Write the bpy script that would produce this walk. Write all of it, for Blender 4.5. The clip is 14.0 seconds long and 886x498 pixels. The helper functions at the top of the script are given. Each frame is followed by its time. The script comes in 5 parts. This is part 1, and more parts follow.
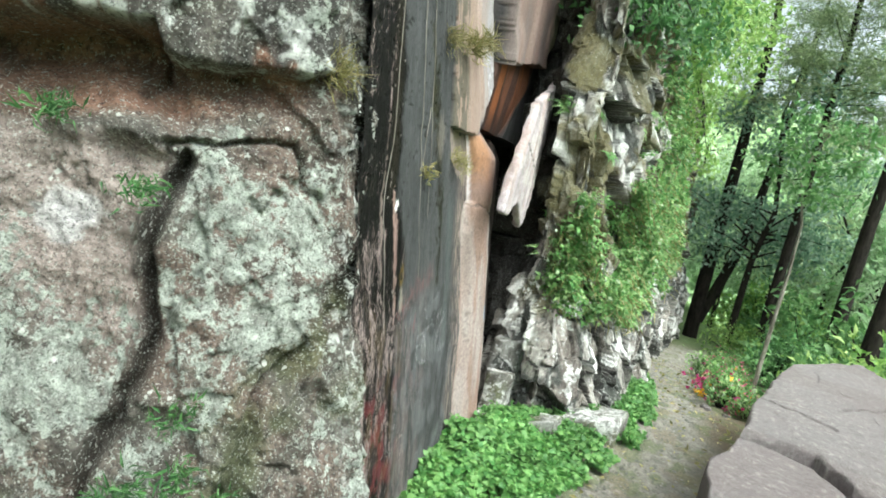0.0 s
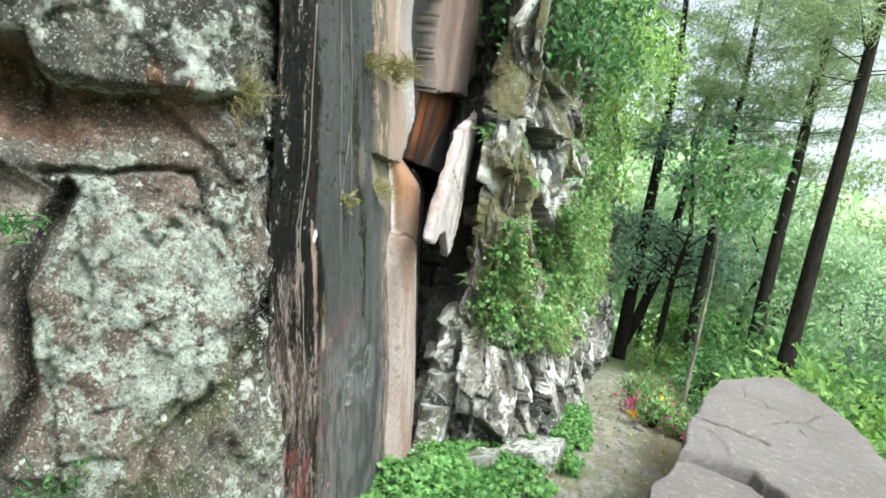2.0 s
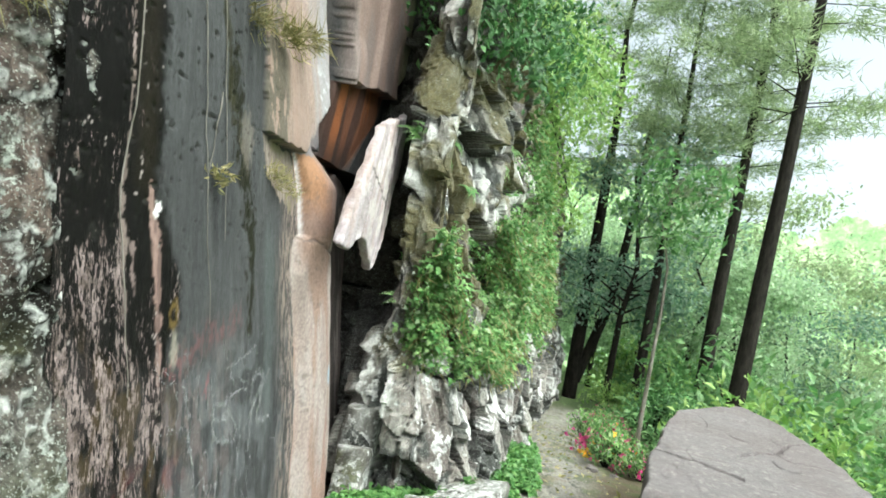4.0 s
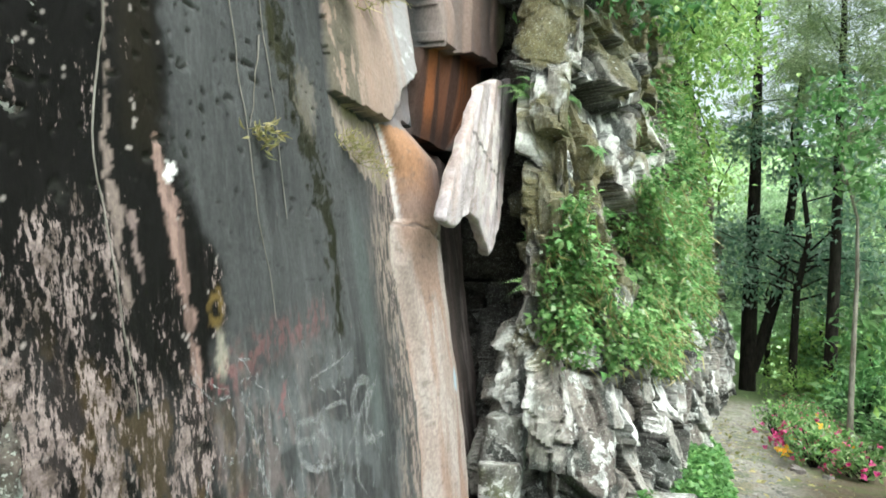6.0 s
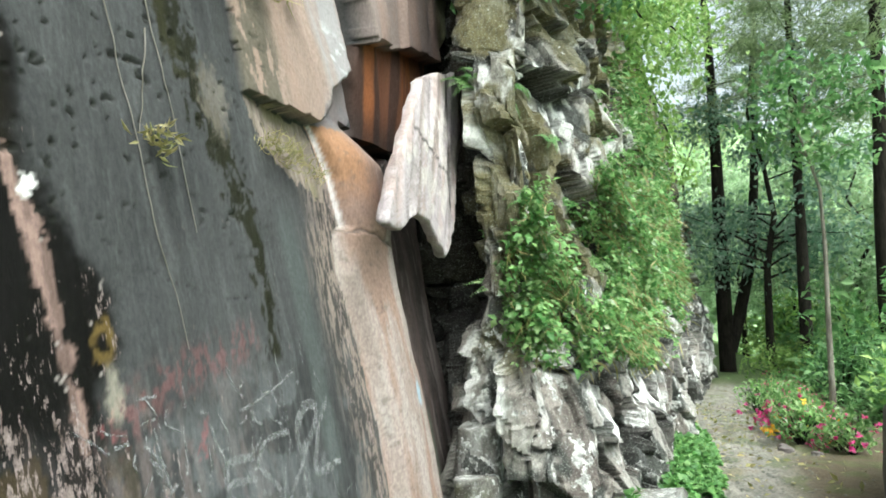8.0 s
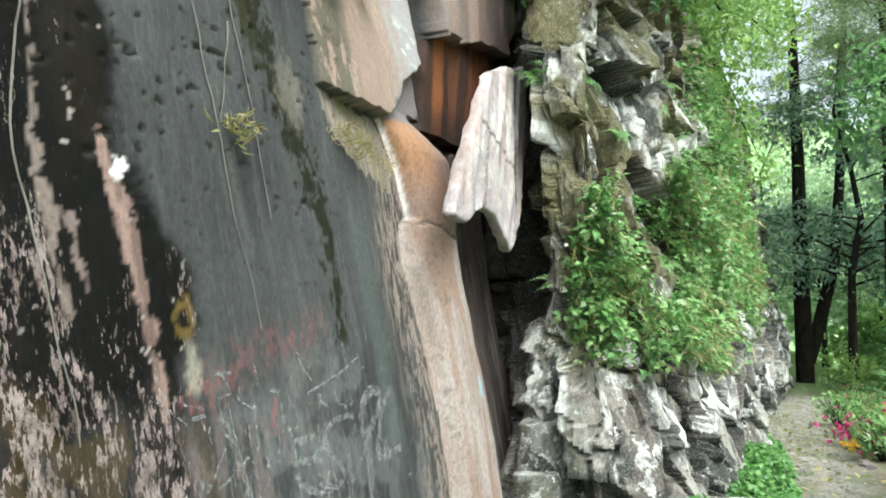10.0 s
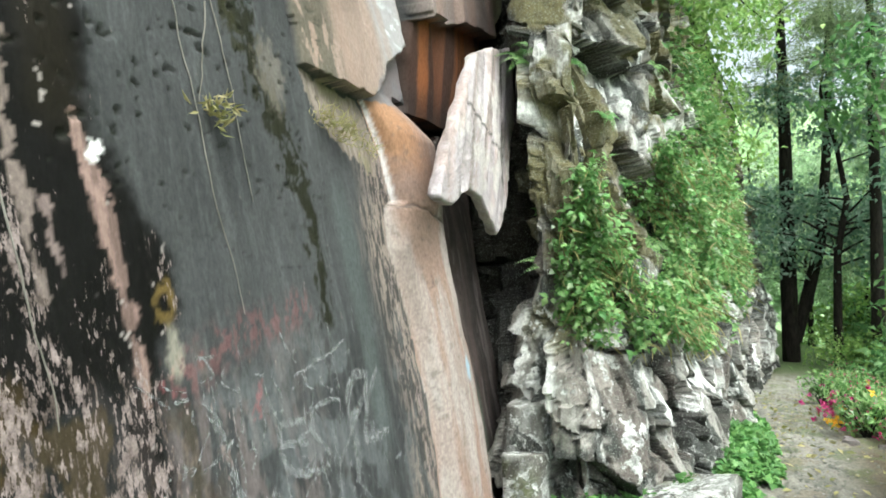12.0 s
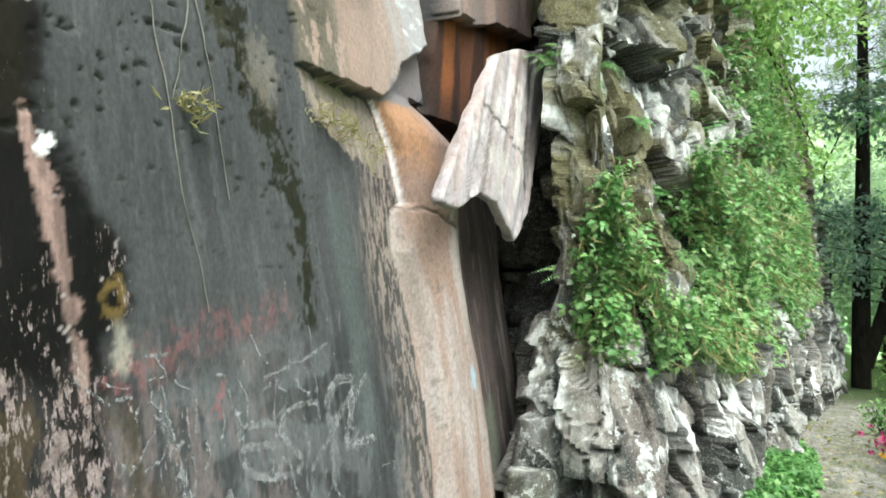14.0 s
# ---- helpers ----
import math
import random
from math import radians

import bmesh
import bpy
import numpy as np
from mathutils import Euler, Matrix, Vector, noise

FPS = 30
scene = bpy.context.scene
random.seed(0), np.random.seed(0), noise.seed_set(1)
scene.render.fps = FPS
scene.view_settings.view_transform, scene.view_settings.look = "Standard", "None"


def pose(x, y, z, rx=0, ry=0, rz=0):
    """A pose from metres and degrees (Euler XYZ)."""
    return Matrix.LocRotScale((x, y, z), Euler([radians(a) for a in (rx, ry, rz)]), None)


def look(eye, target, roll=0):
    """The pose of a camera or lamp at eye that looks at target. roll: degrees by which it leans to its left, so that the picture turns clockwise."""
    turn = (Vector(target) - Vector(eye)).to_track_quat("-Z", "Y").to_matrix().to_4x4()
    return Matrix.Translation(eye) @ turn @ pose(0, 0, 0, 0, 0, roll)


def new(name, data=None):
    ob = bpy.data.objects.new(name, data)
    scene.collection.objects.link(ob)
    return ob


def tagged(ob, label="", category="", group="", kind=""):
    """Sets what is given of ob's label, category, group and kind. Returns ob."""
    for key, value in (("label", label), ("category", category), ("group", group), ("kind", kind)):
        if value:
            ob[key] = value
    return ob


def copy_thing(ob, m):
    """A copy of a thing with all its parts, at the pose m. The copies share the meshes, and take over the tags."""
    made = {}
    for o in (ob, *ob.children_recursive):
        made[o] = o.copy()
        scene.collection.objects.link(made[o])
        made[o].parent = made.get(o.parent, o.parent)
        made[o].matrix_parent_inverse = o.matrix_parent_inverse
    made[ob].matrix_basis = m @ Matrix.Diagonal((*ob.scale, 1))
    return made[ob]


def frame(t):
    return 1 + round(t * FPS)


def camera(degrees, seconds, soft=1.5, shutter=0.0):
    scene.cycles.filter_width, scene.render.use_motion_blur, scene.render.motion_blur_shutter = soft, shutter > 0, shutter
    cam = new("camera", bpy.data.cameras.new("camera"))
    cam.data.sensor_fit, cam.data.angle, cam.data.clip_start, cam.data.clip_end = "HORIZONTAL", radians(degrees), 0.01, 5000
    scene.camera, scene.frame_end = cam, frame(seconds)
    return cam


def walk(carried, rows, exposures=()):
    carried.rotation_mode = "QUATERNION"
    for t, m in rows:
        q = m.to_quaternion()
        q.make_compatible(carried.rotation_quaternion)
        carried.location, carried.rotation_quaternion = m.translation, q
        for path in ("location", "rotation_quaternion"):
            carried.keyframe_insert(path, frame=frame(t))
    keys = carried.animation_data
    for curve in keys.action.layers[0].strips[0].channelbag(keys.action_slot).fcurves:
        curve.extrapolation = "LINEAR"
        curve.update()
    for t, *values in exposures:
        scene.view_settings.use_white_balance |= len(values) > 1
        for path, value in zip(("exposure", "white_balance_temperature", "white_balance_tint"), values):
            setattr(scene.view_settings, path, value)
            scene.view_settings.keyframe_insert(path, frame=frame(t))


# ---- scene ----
cam = camera(70.1, 14.0, soft=1.8)
PATH = [
    (0, (0.987, 0.112, 1.88), (0.514, 2.042, 1.65), 13.3),
    (0.5, (0.979, 0.114, 1.883), (0.682, 2.085, 1.718), 11.3),
    (1, (0.973, 0.105, 1.874), (0.687, 2.083, 1.798), 11.7),
    (1.5, (0.968, 0.124, 1.873), (0.719, 2.1, 1.69), 10.8),
    (2, (0.982, 0.264, 1.855), (0.697, 2.242, 1.774), 11.4),
    (2.5, (1.001, 0.41, 1.857), (0.774, 2.396, 1.818), 15.8),
    (2.7, (1.011, 0.488, 1.823), (0.898, 2.483, 1.89), 12.5),
    (4.8, (1.167, 1.199, 1.594), (0.85, 3.172, 1.698), 6.6),
    (5, (1.141, 1.272, 1.571), (0.718, 3.221, 1.722), 4.4),
    (5.5, (1.163, 1.434, 1.526), (0.62, 3.356, 1.633), 5.6),
    (6, (1.15, 1.596, 1.492), (0.56, 3.506, 1.562), 3.6),
    (6.5, (1.136, 1.728, 1.464), (0.586, 3.649, 1.557), 0.4),
    (7, (1.182, 1.817, 1.465), (0.604, 3.729, 1.57), -1.4),
    (7.2, (1.193, 1.833, 1.482), (0.691, 3.765, 1.61), -1.9),
    (9.3, (1.205, 1.838, 1.448), (0.635, 3.754, 1.489), -0.2),
    (9.5, (1.2, 1.835, 1.452), (0.6, 3.742, 1.518), -0.1),
    (10, (1.198, 1.828, 1.448), (0.493, 3.697, 1.545), -0.0),
    (10.5, (1.196, 1.83, 1.451), (0.513, 3.708, 1.533), 0.0),
    (11, (1.198, 1.836, 1.454), (0.569, 3.733, 1.527), 0.6),
    (11.5, (1.215, 1.828, 1.451), (0.62, 3.735, 1.549), 0.6),
    (12, (1.214, 1.84, 1.44), (0.537, 3.721, 1.488), -0.6),
    (12.5, (1.224, 1.901, 1.424), (0.569, 3.79, 1.491), -0.8),
    (13, (1.268, 1.984, 1.42), (0.614, 3.847, 1.743), 1.5),
    (13.5, (1.339, 1.995, 1.44), (0.485, 3.789, 1.665), 2.3),
    (14, (1.414, 2.003, 1.457), (0.561, 3.811, 1.51), 1.9),
]
walk(cam, [(t, look(eye, target, roll)) for t, eye, target, roll in PATH], exposures=[(0, 0.85, 6150, -2), (14, 0.85, 6150, -2)])

# ---- sky and sun: bright overcast ----
world = bpy.data.worlds.new("world")
scene.world = world
world.use_nodes = True
wn = world.node_tree
sky = wn.nodes.new("ShaderNodeTexSky")
sky.sky_type = "NISHITA"
sky.sun_disc = False
sky.sun_elevation, sky.sun_rotation = radians(58), radians(126)
sky.dust_density = 6.0
sky.air_density = 0.6
cloud = wn.nodes.new("ShaderNodeHueSaturation")
cloud.inputs["Saturation"].default_value = 0.3
cloud.inputs["Value"].default_value = 1.8
wn.links.new(sky.outputs[0], cloud.inputs["Color"])
wn.links.new(cloud.outputs[0], wn.nodes["Background"].inputs[0])
wn.nodes["Background"].inputs[1].default_value = 0.15
sun = new("sun", bpy.data.lights.new("sun", "SUN"))
sun.data.energy, sun.data.angle, sun.data.color = 1.2, radians(50), (1.0, 0.97, 0.92)
sun.matrix_world = look((7, -5, 14), (0, 0, 0))


# ---- numeric noise ----
def lattice(i, j, k, seed):
    h = (i * 374761393 + j * 668265263 + k * 1274126177 + seed * 974634777) & 0x7FFFFFFF
    h = ((h ^ (h >> 13)) * 1103515245) & 0x7FFFFFFF
    h = ((h ^ (h >> 16)) * 668265263) & 0x7FFFFFFF
    return ((h ^ (h >> 15)) & 0xFFFF) / 65535.0


def vnoise(x, y, z, seed=0):
    x, y, z = np.broadcast_arrays(x, y, z)
    i, j, k = (np.floor(a).astype(np.int64) for a in (x, y, z))
    u, v, w = x - i, y - j, z - k
    u, v, w = (a * a * (3 - 2 * a) for a in (u, v, w))
    out = 0
    for di in (0, 1):
        for dj in (0, 1):
            for dk in (0, 1):
                out = out + lattice(i + di, j + dj, k + dk, seed) * (u if di else 1 - u) * (v if dj else 1 - v) * (w if dk else 1 - w)
    return out


def fbm(x, y, z, seed=0, octaves=4):
    total, amp, norm, f = 0, 1.0, 0, 1.0
    for o in range(octaves):
        total = total + amp * vnoise(x * f, y * f, z * f, seed + o * 17)
        norm += amp
        amp *= 0.55
        f *= 2.1
    return total / norm


def cells(x, y, z, seed=0):
    """Nearest cell's random value, and the gap to the next cell (small on the joints)."""
    x, y, z = np.broadcast_arrays(x, y, z)
    i, j, k = (np.floor(a).astype(np.int64) for a in (x, y, z))
    d1, d2, val = np.full(x.shape, 9.0), np.full(x.shape, 9.0), np.zeros(x.shape)
    for di in (-1, 0, 1):
        for dj in (-1, 0, 1):
            for dk in (-1, 0, 1):
                a, b, c = i + di, j + dj, k + dk
                d = (a + lattice(a, b, c, seed) - x) ** 2 + (b + lattice(a, b, c, seed + 5) - y) ** 2 + (c + lattice(a, b, c, seed + 9) - z) ** 2
                near = d < d1
                d2 = np.where(near, d1, np.minimum(d2, d))
                val = np.where(near, lattice(a, b, c, seed + 13), val)
                d1 = np.where(near, d, d1)
    return val, np.sqrt(d2) - np.sqrt(d1)


def facets(u, v, seed=0):
    """Broken rock: each cell is a tilted facet. Returns the height and the gap to the next cell."""
    u, v = np.broadcast_arrays(u, v)
    i, j = np.floor(u).astype(np.int64), np.floor(v).astype(np.int64)
    d1, d2, h = np.full(u.shape, 9.0), np.full(u.shape, 9.0), np.zeros(u.shape)
    for di in (-1, 0, 1):
        for dj in (-1, 0, 1):
            a, b = i + di, j + dj
            du, dv = u - a - lattice(a, b, 0 * a, seed), v - b - lattice(a, b, 0 * a, seed + 5)
            d = du * du + dv * dv
            near = d < d1
            d2 = np.where(near, d1, np.minimum(d2, d))
            tilt = lattice(a, b, 0 * a, seed + 13) - 0.5 + (lattice(a, b, 0 * a, seed + 17) - 0.5) * 1.6 * du + (lattice(a, b, 0 * a, seed + 19) - 0.5) * 1.6 * dv
            h = np.where(near, tilt, h)
            d1 = np.where(near, d, d1)
    return h, np.sqrt(d2) - np.sqrt(d1)


def step(a, b, x):
    t = np.clip((x - a) / (b - a), 0, 1)
    return t * t * (3 - 2 * t)


def inside(poly, x, y):
    hit = np.zeros(np.shape(x), bool)
    for (x0, y0), (x1, y1) in zip(poly, poly[1:] + poly[:1]):
        if y0 != y1:
            hit ^= ((y0 > y) != (y1 > y)) & (x < (x1 - x0) * (y - y0) / (y1 - y0) + x0)
    return hit


def line_gap(points, x, y):
    best = np.full(np.shape(x), 99.0)
    for (x0, y0), (x1, y1) in zip(points, points[1:]):
        t = np.clip(((x - x0) * (x1 - x0) + (y - y0) * (y1 - y0)) / ((x1 - x0) ** 2 + (y1 - y0) ** 2), 0, 1)
        best = np.minimum(best, np.hypot(x - x0 - t * (x1 - x0), y - y0 - t * (y1 - y0)))
    return best


def blend(col, mask, rgb):
    return col + (np.array(rgb) - col) * np.clip(mask, 0, 1)[..., None]


# ---- mesh helpers ----
def mesh_np(name, verts, faces, mat, parent=None, label="", col=None, smooth=True, cover=None):
    verts, faces = np.asarray(verts, float).reshape(-1, 3), np.asarray(faces, int)
    n = faces.shape[1]
    me = bpy.data.meshes.new(name)
    me.vertices.add(len(verts))
    me.vertices.foreach_set("co", verts.ravel())
    me.loops.add(faces.size)
    me.loops.foreach_set("vertex_index", faces.ravel().astype(np.int32))
    me.polygons.add(len(faces))
    me.polygons.foreach_set("loop_start", np.arange(0, faces.size, n, dtype=np.int32))
    me.polygons.foreach_set("use_smooth", np.full(len(faces), smooth))
    me.update(calc_edges=True)
    if col is not None:
        at = me.color_attributes.new("col", "FLOAT_COLOR", "POINT")
        at.data.foreach_set("color", np.concatenate([np.asarray(col).reshape(-1, 3), np.ones((len(verts), 1))], 1).ravel())
    if cover is not None:
        me.attributes.new("cover", "FLOAT", "POINT").data.foreach_set("value", np.ravel(cover).astype(np.float32))
    me.materials.append(mat)
    ob = new(name, me)
    ob.parent = parent
    if label:
        ob["label"] = label
    return ob


def sheet(name, P, mat, parent=None, label="", col=None, flip=False, cover=None, smooth=True):
    nv, nu = P.shape[:2]
    idx = np.arange(nv * nu).reshape(nv, nu)
    q = np.stack([idx[:-1, :-1], idx[:-1, 1:], idx[1:, 1:], idx[1:, :-1]], -1).reshape(-1, 4)
    return mesh_np(name, P, q[:, ::-1] if flip else q, mat, parent, label, col, smooth, cover)


def part(name, bm, mat, parent=None, label=""):
    me = bpy.data.meshes.new(name)
    bm.to_mesh(me)
    bm.free()
    me.materials.append(mat)
    ob = new(name, me)
    ob.parent = parent
    if label:
        ob["label"] = label
    return ob


def tube(points, radii, sides=8, seed=0):
    """Vertices and faces of a tapered limb through the points."""
    pts = [Vector(p) for p in points]
    V, F = [], []
    for i, (p, r) in enumerate(zip(pts, radii)):
        d = (pts[min(i + 1, len(pts) - 1)] - pts[max(i - 1, 0)]).normalized()
        a = d.orthogonal().normalized() if abs(d.z) < 0.99 else Vector((1, 0, 0))
        if i and abs(a.dot(last)) < 0.99:
            a = (last - d * last.dot(d)).normalized()
        last = a
        b = d.cross(a)
        for s in range(sides):
            t = 2 * math.pi * s / sides
            V.append(p + (a * math.cos(t) + b * math.sin(t)) * r)
    for i in range(len(pts) - 1):
        for s in range(sides):
            n = (s + 1) % sides
            F.append((i * sides + s, i * sides + n, (i + 1) * sides + n, (i + 1) * sides + s))
    return [tuple(v) for v in V], F


def tubes(name, limbs, mat, parent=None, label="", sides=8):
    V, F = [], []
    for points, radii in limbs:
        v, f = tube(points, radii, sides)
        F += [tuple(i + len(V) for i in q) for q in f]
        V += v
    return mesh_np(name, V, F, mat, parent, label)


def unit(a):
    return a / (np.linalg.norm(a, axis=-1, keepdims=True) + 1e-9)


def leaf_arrays(base, way, face, length, width, droop=0.15):
    """Folded, pointed leaves: five corners and four triangles each."""
    n = len(base)
    way = unit(way)
    side = unit(np.cross(way, face))
    up = np.cross(side, way)
    L, W = np.broadcast_to(length, n)[:, None], np.broadcast_to(width, n)[:, None]
    mid = base + way * L * 0.45
    V = np.stack([base, mid + side * W * 0.5 + up * L * 0.06, mid, mid - side * W * 0.5 + up * L * 0.06, base + way * L - up * L * droop], 1)
    k = np.arange(n)[:, None, None] * 5
    F = np.array([[0, 1, 2], [0, 2, 3], [1, 4, 2], [2, 4, 3]])[None] + k
    return V.reshape(-1, 3), F.reshape(-1, 3)


def join(*sets):
    V, F, n = [], [], 0
    for v, f in sets:
        V.append(v)
        F.append(f + n)
        n += len(v)
    return np.concatenate(V), np.concatenate(F)


rng = np.random.default_rng(7)


def scatter_leaves(points, length, width, spread=1.0, lift=0.3, droop=0.2):
    n = len(points)
    way = rng.normal(size=(n, 3)) * (1, 1, 0.5) * spread + (0, 0, lift)
    face = rng.normal(size=(n, 3)) * 0.5 + (0, 0, 1)
    s = rng.uniform(0.6, 1.25, n)
    return leaf_arrays(points, way, face, length * s, width * s, droop)


# ---- materials ----
def nodes(name):
    m = bpy.data.materials.new(name)
    m.use_nodes = True
    t = m.node_tree
    return m, t, t.nodes["Principled BSDF"]


def add(t, kind, **values):
    n = t.nodes.new(kind)
    for k, v in values.items():
        n.inputs[k].default_value = v
    return n


def mixed(t, kind, fac, a, b):
    n = t.nodes.new("ShaderNodeMix")
    n.data_type, n.blend_type = "RGBA", kind
    for socket, v in ((n.inputs[0], fac), (n.inputs[6], a), (n.inputs[7], b)):
        if isinstance(v, bpy.types.NodeSocket):
            t.links.new(v, socket)
        else:
            socket.default_value = v
    return n.outputs[2]


def ramp(t, fac, stops):
    n = t.nodes.new("ShaderNodeValToRGB")
    e = n.color_ramp.elements
    while len(e) < len(stops):
        e.new(0.5)
    for el, (p, c) in zip(e, stops):
        el.position, el.color = p, (*c, 1) if len(c) == 3 else c
    t.links.new(fac, n.inputs[0])
    return n.outputs[0]


def noise_out(t, scale, detail=6.0, rough=0.6, stretch=(1, 1, 1)):
    g = t.nodes.new("ShaderNodeNewGeometry")
    mp = t.nodes.new("ShaderNodeMapping")
    mp.inputs["Scale"].default_value = stretch
    t.links.new(g.outputs["Position"], mp.inputs[0])
    n = add(t, "ShaderNodeTexNoise", Scale=scale, Detail=detail, Roughness=rough)
    t.links.new(mp.outputs[0], n.inputs["Vector"])
    return n.outputs[0]


def bumped(t, bsdf, height, strength, distance):
    b = add(t, "ShaderNodeBump", Strength=strength, Distance=distance)
    t.links.new(height, b.inputs["Height"])
    t.links.new(b.outputs[0], bsdf.inputs["Normal"])


def painted_rock(name, rough=0.85, grain=(0.7, 1.3), speck=0.0, bump=0.6, stretch=(1, 1, 1), dist=0.02, scale=60, flecks=0.0, crust=None, sheen=0.35, discs=0.0):
    """Rock whose broad colours lie on the mesh; grain, specks of lichen and relief come from noise."""
    m, t, b = nodes(name)
    a = t.nodes.new("ShaderNodeVertexColor")
    a.layer_name = "col"
    n1 = noise_out(t, scale, 8, 0.7, stretch)
    c = mixed(t, "MULTIPLY", 1.0, a.outputs[0], ramp(t, n1, [(0.25, (grain[0],) * 3), (0.75, (grain[1],) * 3)]))
    if speck:
        n2 = noise_out(t, 34, 3, 0.6)
        c = mixed(t, "MIX", ramp(t, n2, [(0.66, (0, 0, 0)), (0.72, (speck,) * 3)]), c, (0.62, 0.64, 0.58, 1))
    if crust:
        fine = t.nodes.new("ShaderNodeMath")
        fine.operation = "MULTIPLY_ADD"
        amount = t.nodes.new("ShaderNodeAttribute")
        amount.attribute_name = "cover"
        t.links.new(amount.outputs["Fac"], fine.inputs[0])
        fine.inputs[1].default_value, fine.inputs[2].default_value = 0.5, -0.25
        both = t.nodes.new("ShaderNodeMath")
        t.links.new(fine.outputs[0], both.inputs[0])
        t.links.new(noise_out(t, crust[2], 9, 0.68, crust[3] if len(crust) > 3 else (1, 1, 1)), both.inputs[1])
        tone = ramp(t, noise_out(t, 16, 8, 0.7), [(0.40, crust[0]), (0.58, crust[1])])
        tone = mixed(t, "MULTIPLY", 1.0, tone, ramp(t, noise_out(t, 140, 4, 0.6), [(0.3, (0.65,) * 3), (0.7, (1.3,) * 3)]))
        c = mixed(t, "MIX", ramp(t, both.outputs[0], [(0.49, (0, 0, 0)), (0.53, (0.95,) * 3)]), c, tone)
    if flecks:
        n3 = noise_out(t, 75, 5, 0.65)
        c = mixed(t, "MIX", ramp(t, n3, [(0.56, (0, 0, 0)), (0.60, (flecks,) * 3)]), c, (0.035, 0.034, 0.028, 1))
        n4 = noise_out(t, 110, 4, 0.6)
        c = mixed(t, "MIX", ramp(t, n4, [(0.58, (0, 0, 0)), (0.62, (flecks * 0.9,) * 3)]), c, (0.60, 0.64, 0.57, 1))
    if discs:
        g = t.nodes.new("ShaderNodeNewGeometry")
        v = add(t, "ShaderNodeTexVoronoi", Scale=30.0)
        wave = mixed(t, "LINEAR_LIGHT", 0.012, g.outputs["Position"], noise_out(t, 60, 4))
        t.links.new(wave, v.inputs["Vector"])
        few = t.nodes.new("ShaderNodeSeparateColor")
        t.links.new(v.outputs["Color"], few.inputs[0])
        size = t.nodes.new("ShaderNodeMath")
        size.operation = "MULTIPLY_ADD"
        t.links.new(few.outputs[0], size.inputs[0])
        size.inputs[1].default_value, size.inputs[2].default_value = 1.1, -0.72
        less = t.nodes.new("ShaderNodeMath")
        less.operation = "SUBTRACT"
        t.links.new(size.outputs[0], less.inputs[0])
        t.links.new(v.outputs["Distance"], less.inputs[1])
        patchy = ramp(t, noise_out(t, 4, 4), [(0.46, (0, 0, 0)), (0.56, (discs,) * 3)])
        spot = mixed(t, "MULTIPLY", 1.0, ramp(t, less.outputs[0], [(0.0, (0, 0, 0)), (0.04, (0.9,) * 3)]), patchy)
        c = mixed(t, "MIX", spot, c, (0.60, 0.62, 0.57, 1))
    t.links.new(c, b.inputs["Base Color"])
    r = ramp(t, noise_out(t, 9, 4), [(0.3, (rough - 0.12,) * 3), (0.7, (min(1, rough + 0.1),) * 3)])
    t.links.new(r, b.inputs["Roughness"])
    b.inputs["Specular IOR Level"].default_value = sheen
    bumped(t, b, noise_out(t, scale * 0.5, 10, 0.72, stretch), bump, dist)
    return m


lichen_rock = painted_rock("lichen_rock", 0.94, (0.40, 1.45), 0.75, 1.0, (1, 1, 1), 0.05, 45, 0.62, ((0.24, 0.25, 0.22), (0.47, 0.51, 0.45), 38), 0.15, 1.0)
dark_rock = painted_rock("dark_rock", 0.62, (0.62, 1.38), 0.0, 0.5, (1, 1, 0.5), 0.008, 90, 0.0, ((0.075, 0.058, 0.05), (0.25, 0.20, 0.19), 95, (1, 1, 0.28)), 0.06)
crag_rock = painted_rock("crag_rock", 0.9, (0.45, 1.5), 0.5, 0.9, (1, 1, 0.7), 0.03, 30, 0.3, ((0.17, 0.17, 0.158), (0.70, 0.70, 0.67), 22))
wedge_rock = painted_rock("wedge_rock", 0.85, (0.6, 1.35), 0.15, 0.8, (1, 1, 0.3), 0.02, 45, 0.12)
earth = painted_rock("earth", 0.95, (0.5, 1.5), 0.0, 0.8, (1, 1, 1), 0.03, 40)
boulder_rock = painted_rock("boulder_rock", 0.85, (0.7, 1.3), 0.1, 0.9, (1, 1, 1), 0.03, 34, 0.12)


def leafy(name, stops, trans=0.35, rough=0.5):
    m, t, b = nodes(name)
    g = t.nodes.new("ShaderNodeNewGeometry")
    c = ramp(t, g.outputs["Random Per Island"], stops)
    c = mixed(t, "MULTIPLY", 1.0, c, ramp(t, noise_out(t, 3.0, 3), [(0.3, (0.7,) * 3), (0.7, (1.25,) * 3)]))
    t.links.new(c, b.inputs["Base Color"])
    b.inputs["Roughness"].default_value = rough
    tr = t.nodes.new("ShaderNodeBsdfTranslucent")
    t.links.new(c, tr.inputs[0])
    mx = t.nodes.new("ShaderNodeMixShader")
    mx.inputs[0].default_value = trans
    t.links.new(b.outputs[0], mx.inputs[1])
    t.links.new(tr.outputs[0], mx.inputs[2])
    t.links.new(mx.outputs[0], t.nodes["Material Output"].inputs[0])
    return m


